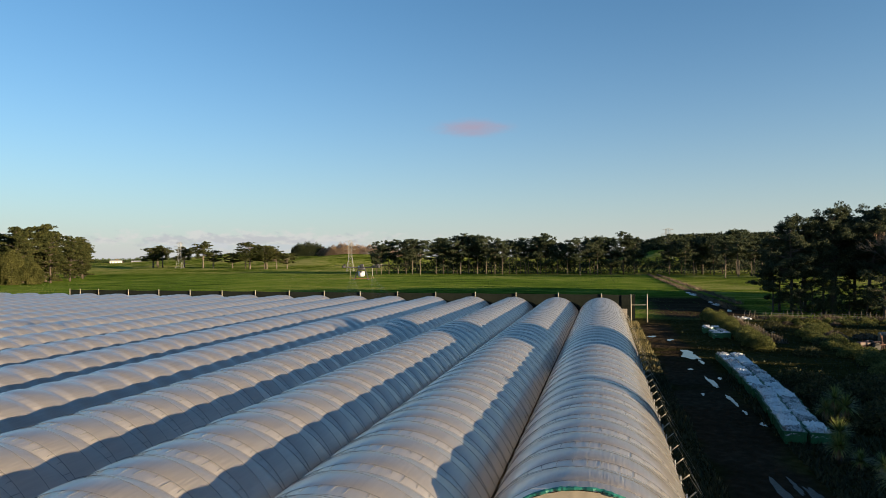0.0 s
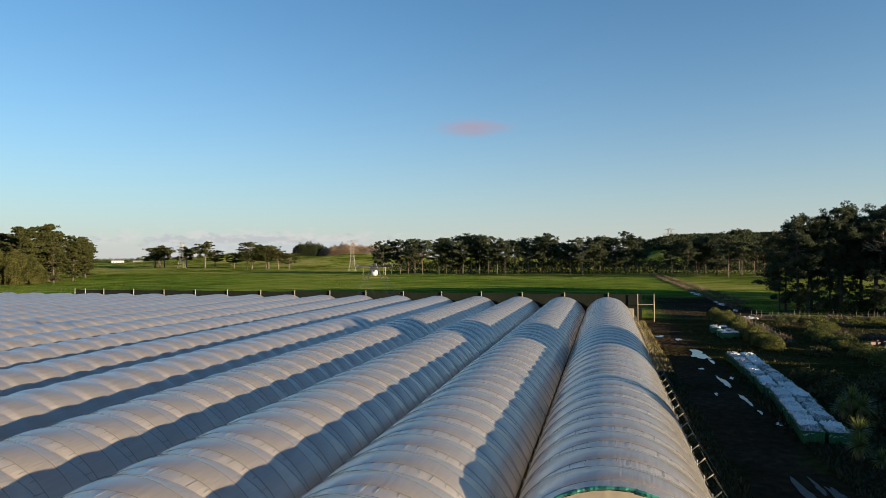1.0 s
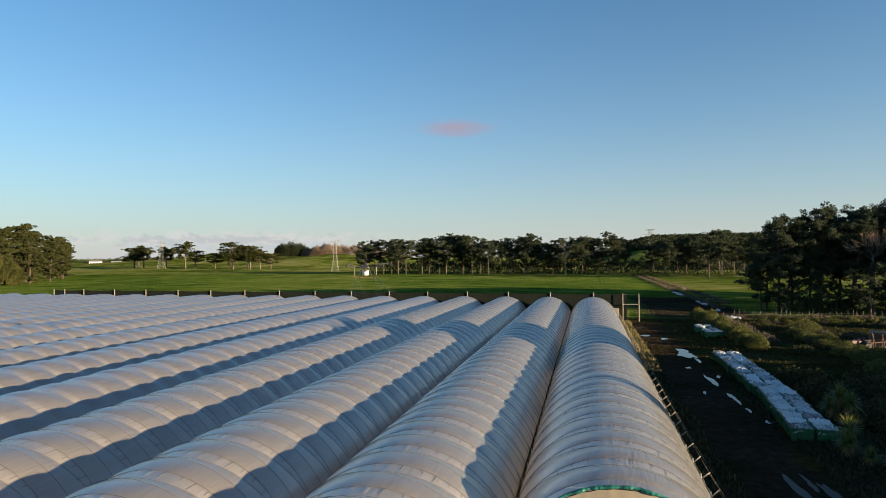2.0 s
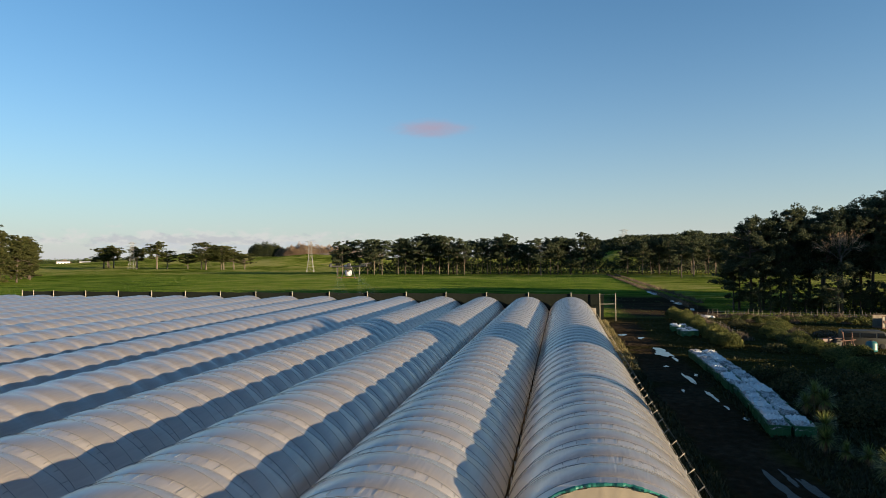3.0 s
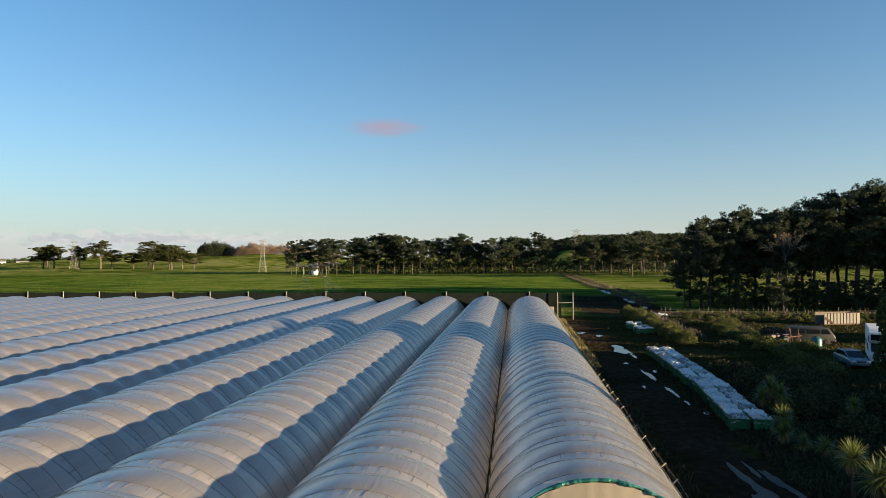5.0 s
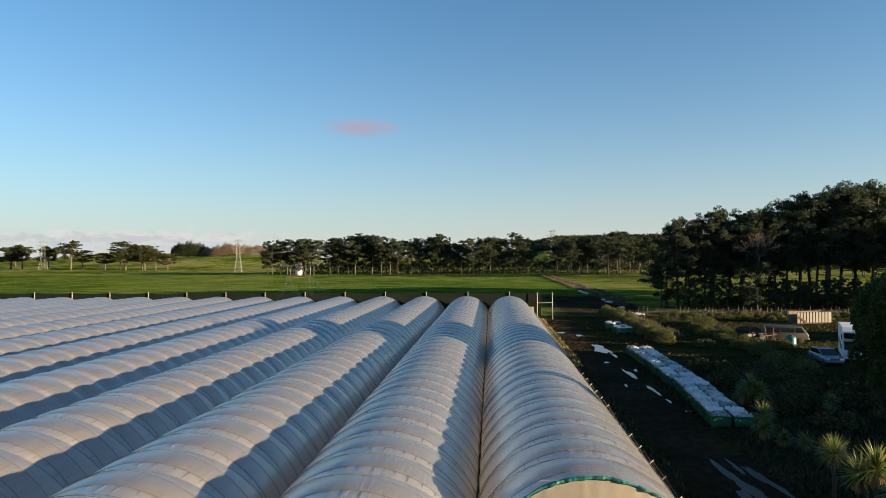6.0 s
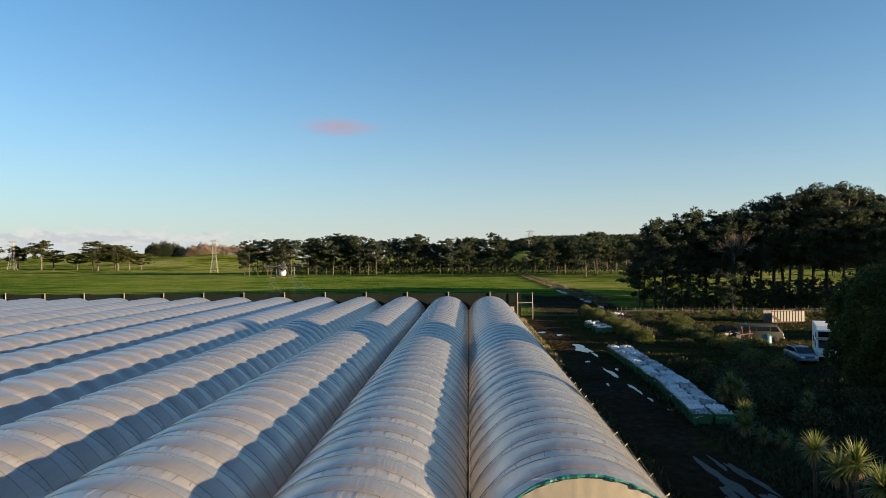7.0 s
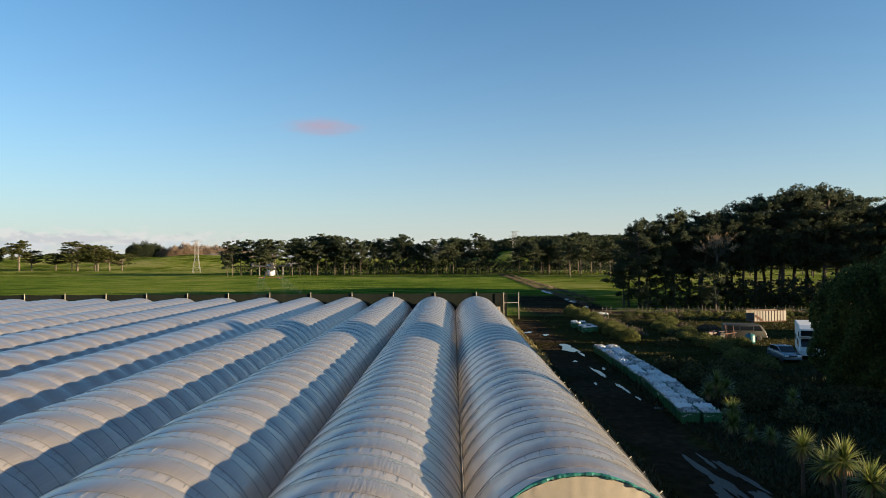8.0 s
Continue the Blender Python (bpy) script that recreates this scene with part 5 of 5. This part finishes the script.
scrap = thing("scrap_frame", pose(28.8, 78.2, 0, 0, 0, 20), "rusty implement frame with upright steel bars", "implement")
for i, (x, a) in enumerate(((-0.8, 6), (-0.3, -12), (0.2, 10), (0.7, -4))):
    part("bar", tube([(x, 0, 0), (x + 0.04 * a, 0.2, 1.9 + 0.25 * math.sin(i * 2))], 0.05, 6), RUST, scrap)
part("beam", tube([(-1.0, 0.1, 0.9), (1.0, 0.15, 1.0)], 0.06, 6), RUST, scrap)

drum = thing("white_drum", pose(25.6, 62.4, 0) @ Matrix.Scale(0.72, 4), "small white plastic container by the car", "container")
part("body", box((0.75, 0.6, 0.8), (0, 0, 0.4), 0.06), WHITE, drum)
part("lid", box((0.5, 0.4, 0.06), (0, 0, 0.83), 0.02), BLACK, drum)

# ---- far structures ----


def pylon(x, y, h, turn, label):
    z = float(ground_height(x, y))
    p = thing("power_pylon", pose(x, y, z, 0, 0, turn), label, "pylon", "power pylons")
    bm = bmesh.new()
    w0, w1 = h * 0.115, h * 0.05
    lv = [0, 0.18, 0.34, 0.48, 0.60, 0.70, 0.80, 0.90, 1.0]

    def corner(f, k):
        w = w0 + (w1 - w0) * min(1, f / 0.5)
        return Vector(((1 if k in (0, 3) else -1) * w, (1 if k < 2 else -1) * w, f * h))
    for k in range(4):
        add_tube(bm, [corner(f, k) for f in lv], h * 0.0034, 4)
        for a, b in zip(lv, lv[1:]):
            add_tube(bm, [corner(a, k), corner(b, (k + 1) % 4)], h * 0.0017, 3)
            add_tube(bm, [corner(b, k), corner(a, (k + 1) % 4)], h * 0.0017, 3)
            add_tube(bm, [corner(b, k), corner(b, (k + 1) % 4)], h * 0.0017, 3)
    part("tower", bm, PYLON, p)
    for f, l in ((0.72, 0.19), (0.85, 0.21), (0.98, 0.16)):
        a = bmesh.new()
        for sy in (-1, 1):
            add_tube(a, [(-l * h, 0, f * h), (0, sy * w1, f * h - 0.02 * h), (l * h, 0, f * h)], h * 0.0028, 4)
            add_tube(a, [(-l * h, 0, f * h), (0, sy * w1, f * h + 0.03 * h), (l * h, 0, f * h)], h * 0.0028, 4)
        part("crossarm", a, PYLON, p)


pylon(-197.8, 477.3, 24.5, 15, "lattice steel power pylon in the pasture")
pylon(-433.0, 582.8, 27.0, 15, "lattice steel power pylon among pasture trees")
pylon(72, 800, 41, 15, "lattice steel power pylon on the wooded hill")


def barn(x, y, l, w, h, turn):
    z = float(ground_height(x, y))
    b = thing("farm_shed", pose(x, y, z, 0, 0, turn), "long low white farm shed far across the pasture", "shed", "far farm sheds")
    part("wall", box((l, w, h), (0, 0, h / 2)), WHITE, b)
    part("roof", prism([(-w / 2 - 0.6, h), (0, h + w * 0.22), (w / 2 + 0.6, h)], l + 1), ROOF, b)
    for i in range(4):
        part("door", box((l * 0.12, 0.3, h * 0.7), (-l * 0.36 + i * l * 0.24, -w / 2 - 0.1, h * 0.35)), BLACK, b)


barn(-878, 1000, 20, 10, 4.2, 40)
barn(-837, 1004, 17, 9, 3.6, 40)

# ---- spraying drone over the tunnels ----
dr = thing("spraying_drone", pose(-17.3, 42.0, 9.4, 0, 0, 18) @ Matrix.Scale(1.0, 4), "white and black spraying drone hovering over the tunnels", "drone")
part("tank", lathe([(0.14, -0.16), (0.21, -0.12), (0.24, 0.0), (0.24, 0.14), (0.2, 0.24)], 16), PALEGREY, dr, "white spray tank", smooth=True)
part("body", box((0.5, 0.85, 0.2), (0, 0, 0.42), 0.07), CARBON, dr)
part("cap", lathe([(0.1, 0.5), (0.11, 0.56), (0.07, 0.6)], 12), WHITE, dr, m=pose(-0.16, 0.2, 0))
part("battery", box((0.26, 0.4, 0.2), (0.05, -0.12, 0.62), 0.04), CARBON, dr)
part("radar", lathe([(0.09, -0.06), (0.1, 0.0), (0.09, 0.06)], 12), CARBON, dr, m=pose(0, -0.52, 0.2))
for i, a in enumerate((26, 154, 206, 334)):
    ca, sa = math.cos(radians(a)), math.sin(radians(a))
    arm = part("arm", tube([(0.2 * ca, 0.2 * sa, 0.48), (1.35 * ca, 1.35 * sa, 0.52)], 0.035, 8), CARBON, dr)
    part("rotor_motor", lathe([(0.07, 0.46), (0.08, 0.5), (0.08, 0.62), (0.04, 0.66)], 12), CARBON, arm, m=pose(1.35 * ca, 1.35 * sa, 0))
    part("propeller", box((1.3, 0.09, 0.012), (0, 0, 0), 0.004), CARBON, arm, m=pose(1.35 * ca, 1.35 * sa, 0.68, 0, 4, 25 + 70 * i))
    part("nozzle", tube([(0.85 * ca, 0.85 * sa, 0.45), (0.85 * ca, 0.85 * sa, -0.12)], 0.016, 6), CARBON, dr)
for sx in (-1, 1):
    part("skid", tube([(sx * 0.45, -0.6, -0.32), (sx * 0.5, -0.5, -0.36), (sx * 0.5, 0.5, -0.36), (sx * 0.45, 0.6, -0.32)], 0.022, 6), CARBON, dr)
    for y in (-0.35, 0.35):
        part("leg", tube([(sx * 0.25, y * 0.8, 0.35), (sx * 0.5, y, -0.36)], 0.02, 6), CARBON, dr)
part("spray_bar", tube([(-0.85, 0.3, -0.24), (-0.4, 0.32, -0.3), (0.4, 0.32, -0.3), (0.85, 0.3, -0.24)], 0.016, 6), ORANGE, dr)

# faint plumes of spray below the nozzles
MIST = bpy.data.materials.new("spray_mist")
MIST.use_nodes = True
nt = MIST.node_tree
tc = nt.nodes.new("ShaderNodeTexCoord")
sep = nt.nodes.new("ShaderNodeSeparateXYZ")
nt.links.new(tc.outputs["Object"], sep.inputs[0])
fade = nt.nodes.new("ShaderNodeMapRange")
fade.inputs["From Min"].default_value, fade.inputs["From Max"].default_value = -1.7, -0.1
fade.inputs["To Min"].default_value, fade.inputs["To Max"].default_value = 0.0, 0.02
nt.links.new(sep.outputs[2], fade.inputs["Value"])
clear = nt.nodes.new("ShaderNodeBsdfTransparent")
white = nt.nodes.new("ShaderNodeBsdfTranslucent")
ms = nt.nodes.new("ShaderNodeMixShader")
nt.links.new(fade.outputs[0], ms.inputs[0])
nt.links.new(clear.outputs[0], ms.inputs[1])
nt.links.new(white.outputs[0], ms.inputs[2])
nt.links.new(ms.outputs[0], nt.nodes["Material Output"].inputs["Surface"])
for x, y, lean in ((-0.7, -0.45, 0.15), (-0.7, 0.45, 0.1), (0.7, -0.45, 0.75), (0.7, 0.45, 0.6)):
    bm = bmesh.new()
    add_tube(bm, [(0, 0, -0.12), (lean * 0.45, 0, -0.8), (lean, 0.1, -1.7)], [0.06, 0.34, 0.8], 10, False)
    part("spray_plume", bm, MIST, dr, "faint white plume of spray", m=pose(x, y, 0), smooth=True)
